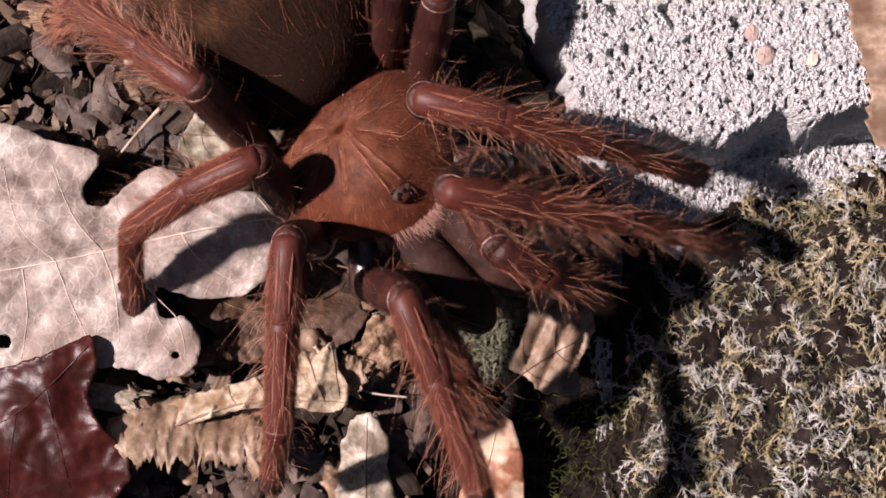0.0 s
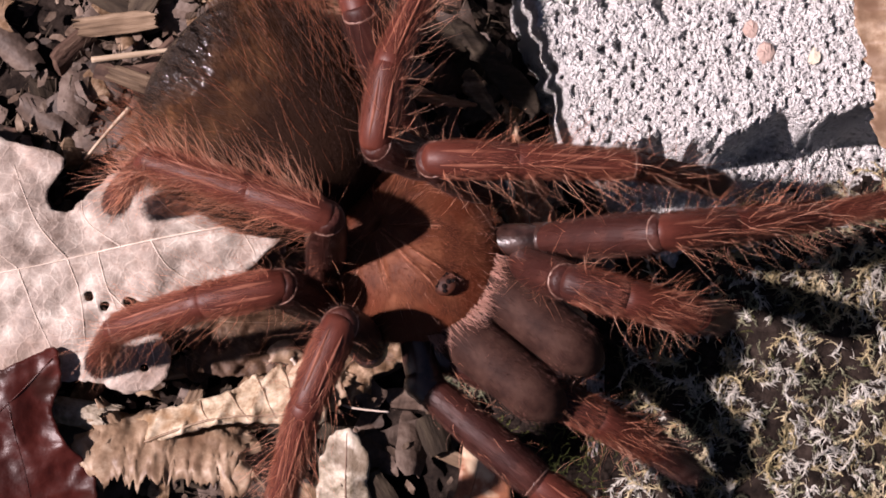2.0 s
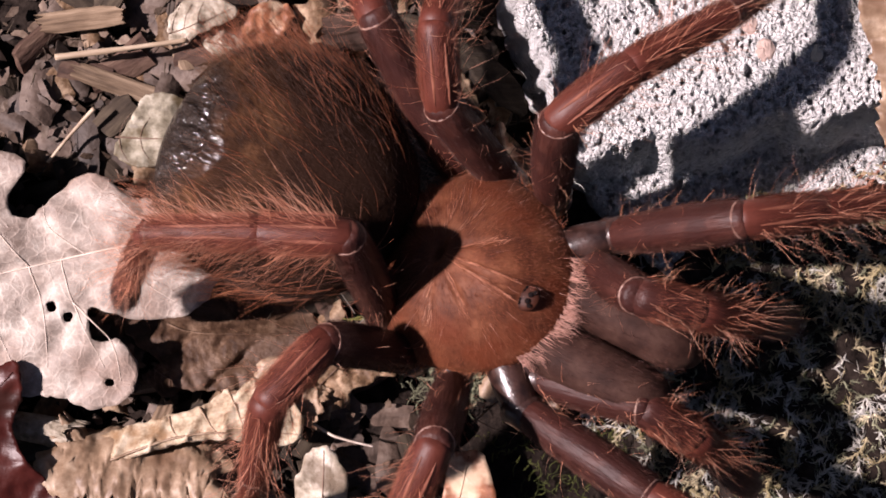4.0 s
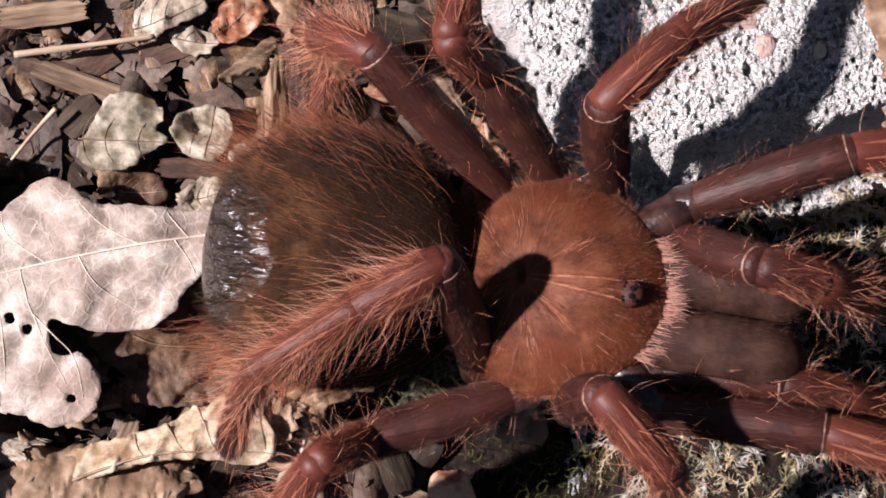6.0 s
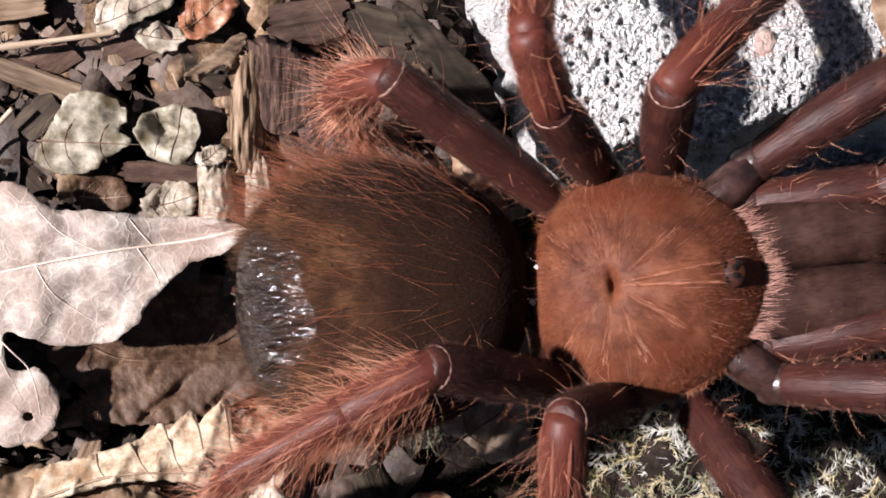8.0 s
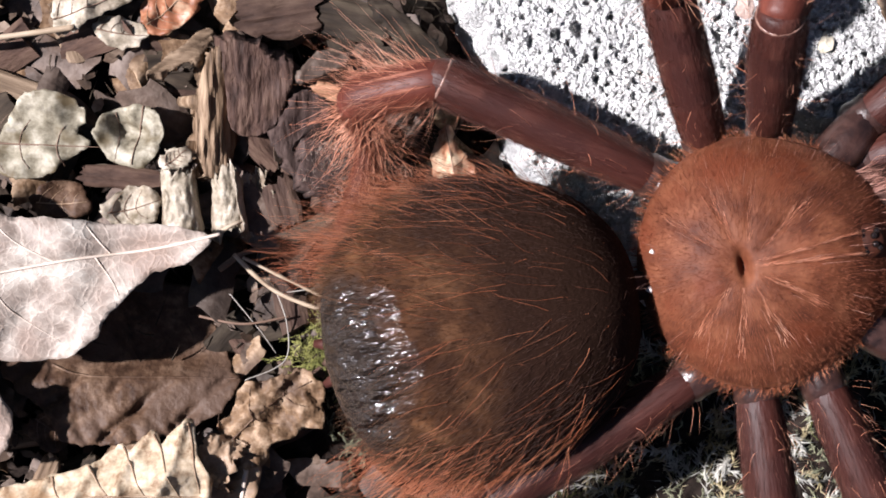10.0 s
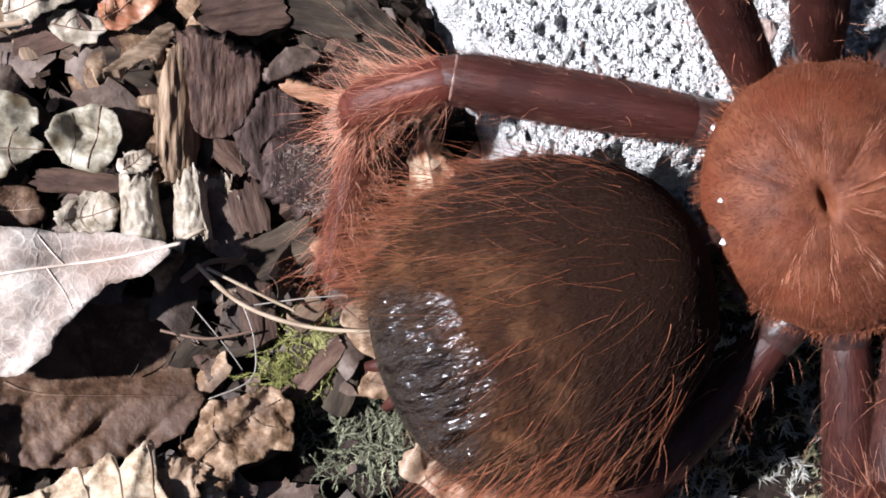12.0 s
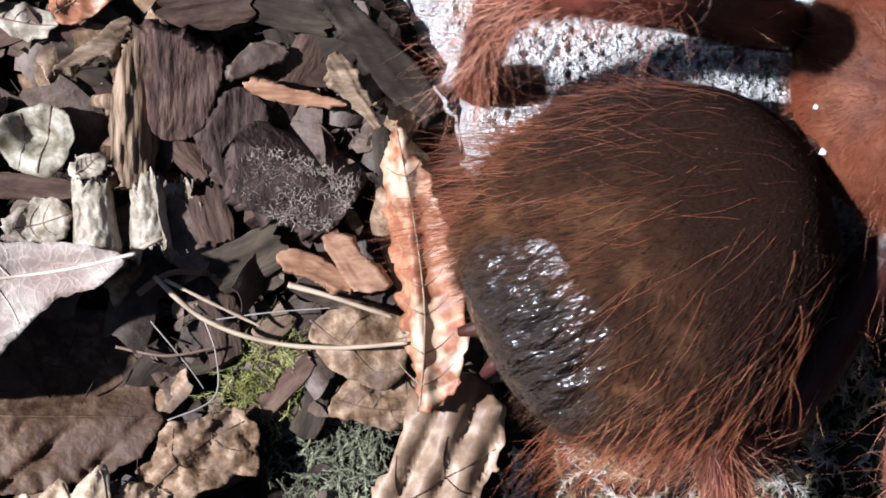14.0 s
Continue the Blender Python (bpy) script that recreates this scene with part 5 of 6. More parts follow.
def build_abdomen(root):
    ab = new("abdomen", None)
    nu_, nw = 60, 72
    verts = []

    def skin(a, w):
        # a: 0 at the rear tip to pi at the front
        x = -27.2 * math.cos(a)
        r = math.sin(a) ** 0.86
        fat = 1.0 + 0.07 * math.cos(a)
        y, z = 25.4 * r * fat * math.cos(w), 20.0 * r * fat * math.sin(w)
        lump = 1 + 0.018 * wave(x * MM, y * MM + z * MM, 90, 2)
        return np.array([x * lump, y * lump, z * lump])

    for i in range(nu_):
        a = math.pi * (0.004 + 0.992 * i / (nu_ - 1))
        for j in range(nw):
            verts.append(skin(a, 2 * math.pi * j / nw) * MM)
    k = len(verts)
    faces = grid_faces(nu_, nw, wrap=True) + [tuple(range(nw))[::-1], tuple(range((nu_ - 1) * nw, nu_ * nw))]
    me = mesh_of("abdomen", verts, [f[::-1] for f in faces], ABDOMEN_SKIN)
    ab.data = None
    bpy.data.objects.remove(ab)
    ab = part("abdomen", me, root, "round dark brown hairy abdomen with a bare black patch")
    g = np.random.default_rng(31)

    def coat(n, longest, radius, mat, seed, keep, lift, name, segs, spread, back=1.2):
        pts, out = [], []
        while len(pts) < n:
            a = math.acos(g.uniform(-1, 1))
            w = g.uniform(0, 2 * math.pi)
            p = skin(a, w)
            if math.sin(w) < -0.55 or not keep(p, a, w):
                continue
            nrm = p / np.array([27.2, 25.4, 20.0]) ** 2
            pts.append(p * MM), out.append(nrm / np.linalg.norm(nrm))
        pts, out = np.array(pts), np.array(out)
        sweep = np.tile([-back, 0, -0.05], (n, 1)) + out * (lift - 1) + np.column_stack([np.zeros(n), 0.25 * np.sign(pts[:, 1]), np.zeros(n)])
        part(name, surface_hairs(name, pts, out, sweep, longest, spread, radius, mat, seed, segs, 0.25), ab, kind="stuff",
             label="long rusty abdominal bristles" if segs > 2 else "short brown abdominal fuzz")

    def off_patch(p, a, w):
        return np.linalg.norm(p - np.array([-24.0, -1, 7.5])) > 12.5 + g.normal(0, 1.2)

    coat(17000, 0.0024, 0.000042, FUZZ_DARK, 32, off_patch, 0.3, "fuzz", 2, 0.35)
    coat(1000, 0.0105, 0.000046, HAIR_RUST, 33, lambda p, a, w: off_patch(p, a, w) and not (p[0] < -9 and abs(p[1]) < 15) and g.uniform() < 0.22 + 0.9 * max(0, abs(p[1]) / 24 - 0.35), 0.42, "bristles", 5, 0.34)
    coat(420, 0.0105, 0.00006, HAIR_RUST, 34, lambda p, a, w: -24 < p[0] < -4 and abs(p[1]) > 13 and math.sin(w) < 0.4, 0.65, "side_bristles", 4, 0.25)
    # spinnerets
    for s in (1, -1):
        v, f = tube([Vector(q) * MM for q in ((-24, 2.5 * s, -9), (-27, 3 * s, -10), (-29.5, 3.8 * s, -10.5))], [1.6 * MM, 1.3 * MM, 0.7 * MM], 9)
        part("spinneret", mesh_of("spinneret", v, f, SKIN_DEEP), ab, "short brown spinneret")
    return ab


def limb_meshes():
    """One mesh and its hair for each kind of limb segment, along +x from the joint."""
    kinds = {}

    def segment(name, length, profile, seed, fuzz, bristles, long_hair, mat=SKIN, ring=True, hair_from=0.0, coat=FUZZ, nap=0.0021, mane=0, stripes=()):
        rows = spline(profile, 4)
        pts = [Vector((s * length, 0, b)) * MM for s, r, b in rows]
        v, f = tube(pts, [max(r, 0.05) * MM for s, r, b in rows], 14, 1.05)
        me = mesh_of(name, v, f, mat)
        g = np.random.default_rng(seed)

        def scatter(n, lo=0.03, hi=0.97):
            s = g.uniform(lo, hi, n)
            w = g.uniform(0, 2 * math.pi, n)
            S = np.array([r[0] for r in rows])
            rad = np.interp(s, S, [r[1] for r in rows])
            up = np.interp(s, S, [r[2] for r in rows])
            nrm = np.column_stack([np.zeros(n), np.cos(w), np.sin(w)])
            p = np.column_stack([s * length, np.zeros(n), up]) + nrm * (rad * 0.98)[:, None]
            return p * MM, nrm

        p, nrm = scatter(fuzz)
        turn = np.arctan2(nrm[:, 2], nrm[:, 1])
        bare = np.zeros(fuzz, bool)
        for w in stripes:
            bare |= (np.abs(turn - w) < 0.13) & (p[:, 0] > 0.04 * length * MM) & (p[:, 0] < 0.9 * length * MM)
        p, nrm = p[~bare], nrm[~bare]
        soft = surface_hairs("leg_fuzz", p, nrm, np.tile([2.6, 0, 0], (len(p), 1)), nap, 0.25, 0.00003, coat, seed + 1)
        p, nrm = scatter(bristles, max(0.05, hair_from))
        stiff = surface_hairs("leg_bristles", p, nrm, np.tile([0.45, 0, 0.15], (bristles, 1)), long_hair * 1.15 * MM, 0.5, 0.000047, HAIR, seed + 2, 4, 1.1)
        band = None
        if ring:
            r0, b0 = next((q[1], q[2]) for q in profile if q[0] == 1)
            vv, ff = tube([Vector((length - d, 0, b0)) * MM for d in (0.30, 0.15, -0.1, -0.25, -0.3)], [r0 * k * MM for k in (0.97, 1.035, 1.035, 0.99, 0.90)], 20, 1.05, closed_ends=False)
            band = mesh_of("joint_ring", vv, ff, RING)
        p, nrm = scatter(mane, 0.02, 0.98)
        shag = surface_hairs("long_hair", p, nrm, np.tile([0.9, 0, 0.1], (mane, 1)), 0.0095, 0.42, 0.000044, HAIR, seed + 3, 4, 0.4) if mane else None
        lines = []
        for w in stripes:
            vv, S = [], [r[0] for r in rows]
            for k in range(17):
                q = 0.06 + 0.80 * k / 16
                rad, up = float(np.interp(q, S, [r[1] for r in rows])), float(np.interp(q, S, [r[2] for r in rows]))
                wide = 0.11 * math.sin(math.pi * (0.08 + 0.84 * k / 16)) * (1 + 0.3 * wave(q, w, 9, seed))
                for d, lift in ((-wide, 0.98), (-0.4 * wide, 1.045), (0.4 * wide, 1.045), (wide, 0.98)):
                    vv.append(Vector((q * length, rad * lift * math.cos(w + d), up + 1.05 * rad * lift * math.sin(w + d))) * MM)
            lines.append(mesh_of("bare_stripe", vv, grid_faces(17, 4), STRIPE))
        kinds[name] = (me, soft, stiff, band, shag, lines)

    vv, ff = tube([Vector((x, 0, -0.2)) * MM for x in (-4.6, -3.6, -1.6, 0.4, 2.2, 3.4)], [r * MM for r in (2.2, 3.5, 4.15, 3.9, 4.05, 3.3)], 18)
    kinds["trochanter"] = mesh_of("trochanter", vv, ff, KNOB)
    segment("femur", FEMUR, [(0, 2.8, 0), (0.12, 3.8, 0.3), (0.5, 4.35, 0.8), (0.85, 4.3, 0.5), (1, 3.8, 0.1), (1.05, 2.8, -0.2), (1.07, 0.6, -0.3)], 101, 5400, 60, 5.0, mat=SKIN_DEEP, coat=FUZZ_DEEP, nap=0.0013)
    segment("patella", PATELLA, [(-0.17, 0.6, -0.2), (-0.1, 2.9, -0.1), (0, 3.6, 0), (0.2, 3.95, 0.4), (0.6, 3.9, 0.5), (1, 3.5, 0), (1.13, 2.2, -0.2), (1.16, 0.5, -0.2)], 111, 2000, 62, 8.5, ring=False, mane=170, nap=0.0017, stripes=(1.18, 1.96))
    segment("tibia", TIBIA, [(-0.1, 0.8, 0), (0, 3.35, 0), (0.2, 3.5, 0.2), (0.6, 3.25, 0.2), (1, 2.8, 0), (1.07, 1.9, 0), (1.09, 0.5, 0)], 121, 3200, 105, 8.5, mane=260, nap=0.0018, stripes=(1.2, 1.94))
    segment("metatarsus", METATARSUS, [(-0.08, 0.8, 0), (0, 2.6, 0), (0.2, 2.6, 0), (0.7, 2.45, 0), (1, 2.4, 0)], 131, 2900, 64, 6.5, ring=False, mane=170)
    segment("tarsus", TARSUS, [(0, 2.45, 0), (0.3, 2.7, 0), (0.75, 2.6, 0), (0.95, 1.8, 0), (1, 0.6, 0)], 141, 2600, 18, 3.0, ring=False, coat=FUZZ_GREY, nap=0.0017)
    segment("palp_femur", PALP_FEMUR, [(0, 2.8, 0), (0.2, 3.8, 0.3), (0.6, 4.2, 0.6), (1, 3.7, 0), (1.08, 2.4, -0.1), (1.1, 0.5, -0.1)], 151, 2200, 50, 5.5, mat=SKIN_DEEP, coat=FUZZ_DEEP, nap=0.0015)
    segment("palp_patella", PALP_PATELLA, [(-0.18, 0.6, 0), (0, 3.5, 0), (0.3, 4.0, 0.3), (1, 3.6, 0), (1.16, 0.6, 0)], 161, 1500, 44, 5.5, mat=SKIN_DEEP, ring=False)
    segment("palp_tibia", PALP_TIBIA, [(-0.12, 0.6, 0), (0, 3.5, 0), (0.3, 3.9, 0.1), (1, 3.3, 0), (1.1, 0.6, 0)], 171, 2400, 90, 6.5, ring=False)
    segment("palp_tarsus", PALP_TARSUS, [(0, 3.2, 0), (0.3, 3.4, 0), (0.8, 3.0, 0), (0.96, 1.9, 0), (1, 0.5, 0)], 181, 2600, 18, 3.5, ring=False, coat=FUZZ_GREY, nap=0.0017)
    return kinds


def build_spider():
    root = new("tarantula")
    tagged(root, "large reddish-brown hairy tarantula walking from leaf litter onto stone", "spider")
    build_shield(root)
    build_jaws(root)
    ab = build_abdomen(root)
    # underside plate, and the waist
    v = []
    for i in range(12):
        a = math.pi * (0.02 + 0.96 * i / 11)
        for j in range(24):
            w = 2 * math.pi * j / 24
            v.append((-17.0 * math.cos(a) * MM, 13.5 * math.sin(a) * math.cos(w) * MM, (-3 + 5.0 * math.sin(a) * math.sin(w)) * MM))
    part("sternum", mesh_of("sternum", v, grid_faces(12, 24, True), SKIN_DARK), root, "dark underside plate")
    v, f = tube([Vector(q) * MM for q in ((-17, 0, 2), (-21, 0, 3), (-25, 0, 4))], [3.0 * MM, 2.4 * MM, 3.2 * MM], 14)
    part("waist", mesh_of("waist", v, f, SKIN_DARK), root)
    kinds = limb_meshes()
    limbs = {}
    for side in "LR":
        for no in "1234p":
            hip = Vector(HIPS[no])
            if side == "R":
                hip.y = -hip.y
            inner = Vector((hip.x * 0.45, hip.y * 0.45, -1.0))
            v, f = tube([inner * MM, inner.lerp(hip, 0.35) * MM, inner.lerp(hip, 0.7) * MM, hip * MM, (hip + (hip - inner).normalized() * 1.5) * MM],
                        [3.2 * MM, 4.3 * MM, 4.2 * MM, 3.7 * MM, 2.6 * MM], 14)
            part("coxa", mesh_of("coxa", v, f, KNOB), root, "dark glossy hip segment")
            names = ("palp_femur", "palp_patella", "palp_tibia", "palp_tarsus") if no == "p" else ("femur", "patella", "tibia", "metatarsus", "tarsus")
            chain = []
            for name in names:
                me, soft, stiff, band, shag, lines = kinds[name]
                ob = part(name, me, root)
                if no != "p":
                    ob.scale.x = SIZES[no][name]
                part("leg_fuzz", soft, ob, kind="stuff")
                part("leg_bristles", stiff, ob, "long reddish leg bristles", kind="stuff")
                if shag and no == "4":
                    part("long_hair", shag, ob, "dense long hair of the hind leg", kind="stuff")
                if name.endswith("femur"):
                    part("trochanter", kinds["trochanter"], ob, "dark glossy hip knob")
                if band:
                    part("joint_ring", band, ob, "pale ring at the joint")
                for line in lines:
                    part("bare_stripe", line, ob, "pale glossy bare stripe")
                chain.append(ob)
            limbs[side + no] = chain
    return root, ab, limbs


tarantula, tarantula_abdomen, tarantula_limbs = build_spider()


# ---- how the tarantula walks ----
def glide(rows, t):
    """The row's values at t, smoothly between the rows."""
    ts = [r[0] for r in rows]
    if t <= ts[0]:
        return np.array(rows[0][1:], float)
    if t >= ts[-1]:
        return np.array(rows[-1][1:], float)
    i = max(k for k in range(len(ts)) if ts[k] <= t)
    p = [np.array(r[1:], float) for r in rows]

    def slope(k):
        if k == 0 or k == len(ts) - 1:
            a, b = (0, 1) if k == 0 else (k - 1, k)
            return (p[b] - p[a]) / (ts[b] - ts[a])
        d0, d1 = (p[k] - p[k - 1]) / (ts[k] - ts[k - 1]), (p[k + 1] - p[k]) / (ts[k + 1] - ts[k])
        both = np.where(d0 * d1 > 0, 2 * d0 * d1 / np.where(d0 * d1 > 0, d0 + d1, 1), 0)
        return both

    h = ts[i + 1] - ts[i]
    s = (t - ts[i]) / h
    return ((2 * s ** 3 - 3 * s ** 2 + 1) * p[i] + (s ** 3 - 2 * s ** 2 + s) * h * slope(i)
            + (-2 * s ** 3 + 3 * s ** 2) * p[i + 1] + (s ** 3 - s ** 2) * h * slope(i + 1))


def two_bones(a, c, la, lb, out):
    """Where the joint between two bones from a to c lies; it bends towards out."""
    d = c - a
    n = min(max(d.length, abs(la - lb) + 0.5), la + lb - 0.05)
    d = d.normalized()
    s = (la * la - lb * lb + n * n) / (2 * n)
    h = math.sqrt(max(la * la - s * s, 0.0))
    side = out - d * out.dot(d)
    side = side.normalized() if side.length > 1e-4 else d.orthogonal().normalized()
    return a + d * s + side * h, a + d * n


def bone(a, b, flat):
    """Pose of a segment from a to b; flat: a level vector across the limb."""
    x = (b - a).normalized()
    y = (flat - x * flat.dot(x)).normalized()
    z = x.cross(y)
    return Matrix.Translation(a * MM) @ Matrix((x, y, z)).transposed().to_4x4()


def motions():
    # the stalked leaf is dragged aside under the passing feet
    x, y, z = STALKED.location
    walk(STALKED, [(0.0, pose(x, y, z)), (3.4, pose(x, y, z)), (4.4, pose(x + 0.006, y - 0.003, z, 0, 0, -20)), (5.3, pose(x + 0.0115, y - 0.0075, z, 0, 0, -45)), (14.0, pose(x + 0.0115, y - 0.0075, z, 0, 0, -45))])
    # seconds; place of the body in millimetres; heading, pitch and roll in degrees
    BODY = [
        (0, -18.1, 22.1, 28.0, -47, 20, 0),
        (0.5, -16.5, 19.6, 28.0, -48, 22, 0),
        (1, -12.7, 14.1, 28.0, -45, 25, 0),
        (1.5, -9.1, 5.8, 28.0, -43, 27, 0),
        (2, -4.1, 1.5, 28.0, -39, 26, 0),
        (2.5, -0.1, 0.7, 28.0, -37, 25, 0),
        (3, 4.9, -0.4, 29.0, -34, 25, -3),
        (5.5, 27.6, -3.0, 30.0, -13, 22, -6),
        (6, 33.5, -2.5, 31.0, -8, 20, -7),
        (6.5, 38.2, -3.5, 31.0, -5, 18, -8),
        (7, 40.3, -2.1, 32.0, 0, 16, -8),
        (7.5, 43.8, -2.3, 32.0, 2, 14, -8),
        (8, 51.1, -0.2, 32.0, 7, 11, -6),
        (8.5, 62.2, 0.7, 33.0, 10, 9, -4),
        (11, 78.1, 11.2, 34.0, 13, 2, 0),
        (11.5, 81.2, 14.3, 36.0, 16, 1, 0),
        (12, 83.6, 18.4, 36.0, 20, 0, 0),
        (12.5, 86.4, 23.2, 36.0, 24, 0, 0),
        (13, 89.2, 26.2, 36.0, 25, 0, 0),
        (13.5, 90.6, 30.9, 36.0, 25, 0, 0),
        (14, 97.4, 34.5, 36.0, 26, 0, 0),
    ]
    ABDOMEN = [
        (0, -36.9, 4.8, 13.4, 3.0),
        (1.5, -36.1, 3.7, 18.4, -1.0),
        (3, -40.1, 2.7, 18.9, -2.0),
        (5.5, -39.3, -3.5, 11.6, 5.0),
        (6, -41.0, -1.8, 10.8, 3.0),
        (7, -43.6, 1.1, 8.8, 0.0),
        (7.5, -44.7, 0.9, 7.4, 2.0),
        (8, -46.2, 3.1, 6.0, -1.0),
        (8.5, -46.3, 5.2, 4.7, -2.0),
        (11, -48.3, -4.5, 1.7, 6.0),
        (11.5, -48.0, -4.0, 0.8, 5.0),
        (12.5, -48.1, -1.7, 0.0, 3.0),
        (13, -48.0, -1.8, 0.0, 3.0),
        (13.5, -46.8, -3.6, 0.0, 3.0),
        (14, -46.6, -4.2, 0.0, 3.0),
    ]
    L4_knee = [(0, -10, 61, 58), (1.5, -14, 51, 51), (3, -11, 53, 38), (5.5, 1, 43, 44), (6, -1, 42, 40), (7, -0, 39, 38), (7.5, 1, 38, 37), (8, 6, 37, 42),
        (8.5, 15, 37, 40), (11, 22, 37, 33), (11.5, 24, 36, 35), (12, 25, 37, 35), (12.5, 27, 41, 35), (13, 45, 40, 66), (13.5, 50, 44, 67), (14, 57, 43, 69)]
    L4_ankle = [(0, -19, 86, 32), (1.5, -20, 78, 26), (3, -16, 80, 13), (5.5, -11, 54, 10), (6, -11, 44, 8), (7, -7, 32, 8), (7.5, -6, 31, 8), (8, -0, 30, 8),
        (8.5, 6, 29, 8), (11, 7, 28, 8), (11.5, 9, 28, 8), (12, 9, 29, 8), (12.5, 8, 37, 18), (13, 13, 44, 50), (13.5, 24, 48, 54), (14, 35, 45, 58)]
    L4_toe = [(0, -26, 107, 5), (1.5, -22, 95, 5), (3, -18, 93, 5), (5.5, -9, 27, 5), (6, -8, 18, 5), (7, -4, 6, 5), (7.5, -2, 4, 5), (8, 3, 4, 5), (8.5, 7, 3, 5),
        (11, 11, 1, 5), (11.5, 13, 2, 5), (12, 13, 3, 5), (12.5, 4, 18, 5), (13, 16, 33, 27), (13.5, 30, 41, 33), (14, 42, 36, 33)]
    L3_knee = [(0, -1, 55, 51), (1.5, 1, 54, 29), (2, -10, 24, 50), (2.5, -5, 28, 50), (3, 0, 29, 50), (5.5, 17, 37, 45), (6, 20, 38, 44), (7, 24, 42, 41),
        (7.5, 25, 43, 37), (8, 34, 31, 54), (8.5, 47, 38, 53), (11, 58, 55, 47), (12.5, 60, 57, 57), (14, 73, 62, 60)]
    L3_ankle = [(0, -3, 84, 31), (1.5, -0, 79, 33), (2, 1, 59, 44), (2.5, 3, 62, 39), (3, 7, 62, 34), (5.5, 18, 64, 51), (6, 19, 64, 51), (7, 19, 63, 50),
        (7.5, 18, 64, 51), (8, 32, 59, 50), (8.5, 46, 68, 50), (11, 56, 77, 52), (12.5, 60, 77, 52), (14, 75, 82, 51)]
    L3_toe = [(0, -6, 103, 5), (1.5, -3, 95, 5), (2, 6, 81, 5), (2.5, 7, 81, 5), (3, 8, 82, 5), (5.5, 22, 83, 24), (6, 21, 83, 24), (7, 23, 83, 24),
        (7.5, 23, 83, 24), (8, 31, 80, 24), (8.5, 50, 88, 24), (11, 57, 95, 24), (12.5, 62, 94, 24), (14, 80, 101, 24)]
    L2_knee = [(0, -4, 32, 59), (1.5, -2, 23, 57), (2, 2, 20, 57), (2.5, -2, 14, 52), (3, 20, 24, 58), (5.5, 39, 31, 56), (7, 45, 31, 57), (8, 54, 34, 58),
        (8.5, 64, 33, 60), (11, 75, 52, 57), (12.5, 78, 54, 63), (14, 90, 58, 65)]
    L2_ankle = [(0, 34, 23, 49), (1.5, 41, 21, 53), (2, 44, 19, 52), (2.5, 31, 27, 34), (3, 55, 44, 54), (5.5, 70, 53, 45), (7, 71, 54, 38), (8, 77, 55, 33),
        (8.5, 83, 57, 36), (11, 86, 81, 33), (12.5, 88, 81, 37), (14, 100, 84, 37)]
    L2_toe = [(0, 79, 13, 9), (1.5, 77, 13, 9), (2, 78, 14, 9), (2.5, 73, 37, 24), (3, 85, 62, 24), (5.5, 90, 69, 24), (7, 91, 68, 24), (8, 91, 69, 24),
        (8.5, 91, 72, 24), (11, 90, 93, 24), (12.5, 92, 94, 24), (14, 106, 98, 24)]
    L1_knee = [(0, 2, 12, 63), (0.5, 27, 8, 62), (1, 40, 8, 57), (1.5, 44, 7, 58), (2, 48, 5, 59), (2.5, 51, 2, 59), (3, 52, 3, 62), (5.5, 84, 20, 42),
        (6, 88, 23, 45), (7, 87, 26, 54), (8, 97, 38, 42), (8.5, 106, 41, 44), (11, 119, 53, 45), (14, 137, 68, 49)]
    L1_ankle = [(0, 59, 4, 35), (0.5, 72, 15, 31), (1, 90, 13, 27), (1.5, 93, 12, 28), (2, 96, 10, 31), (2.5, 98, 9, 33), (3, 100, 10, 32), (5.5, 128, 24, 38),
        (6, 130, 27, 35), (7, 129, 31, 42), (8, 139, 50, 33), (8.5, 145, 57, 32), (11, 158, 69, 32), (14, 173, 85, 33)]
    L1_toe = [(0, 84, -3, 9), (0.5, 108, 20, 24), (1, 127, 19, 24), (1.5, 130, 19, 24), (2, 132, 17, 24), (2.5, 134, 16, 24), (3, 137, 16, 24), (5.5, 161, 26, 24),
        (6, 161, 28, 24), (7, 161, 32, 24), (8, 161, 53, 24), (8.5, 164, 64, 24), (11, 181, 76, 24), (14, 196, 94, 24)]
    R1_knee = [(0, -8, -11, 64), (0.5, -9, 4, 62), (1, 6, -22, 62), (1.5, 16, -45, 41), (2, 24, -48, 41), (3, 36, -48, 43), (5.5, 64, -31, 63), (6, 83, -29, 47),
        (6.5, 88, -31, 48), (7, 82, -17, 64), (7.5, 89, -13, 59), (8, 102, -17, 54), (8.5, 109, -17, 60), (11, 118, -4, 62), (14, 139, 11, 59)]
    R1_ankle = [(0, 8, -52, 58), (0.5, 20, -27, 51), (1, 38, -51, 56), (1.5, 48, -74, 37), (2, 59, -73, 34), (3, 67, -70, 36), (5.5, 97, -44, 37),
        (6, 118, -41, 32), (6.5, 123, -44, 31), (7, 118, -26, 42), (7.5, 129, -15, 40), (8, 140, -20, 34), (8.5, 147, -18, 39), (11, 154, -10, 39),
        (14, 176, 11, 35)]
    R1_toe = [(0, 16, -85, 5), (0.5, 49, -63, 5), (1, 65, -82, 5), (1.5, 72, -93, 9), (2, 78, -91, 9), (3, 85, -88, 9), (5.5, 126, -56, 9), (6, 143, -55, 9),
        (6.5, 148, -59, 9), (7, 153, -41, 9), (7.5, 163, -28, 9), (8, 173, -31, 9), (8.5, 182, -32, 9), (11, 190, -17, 9), (14, 210, 6, 9)]
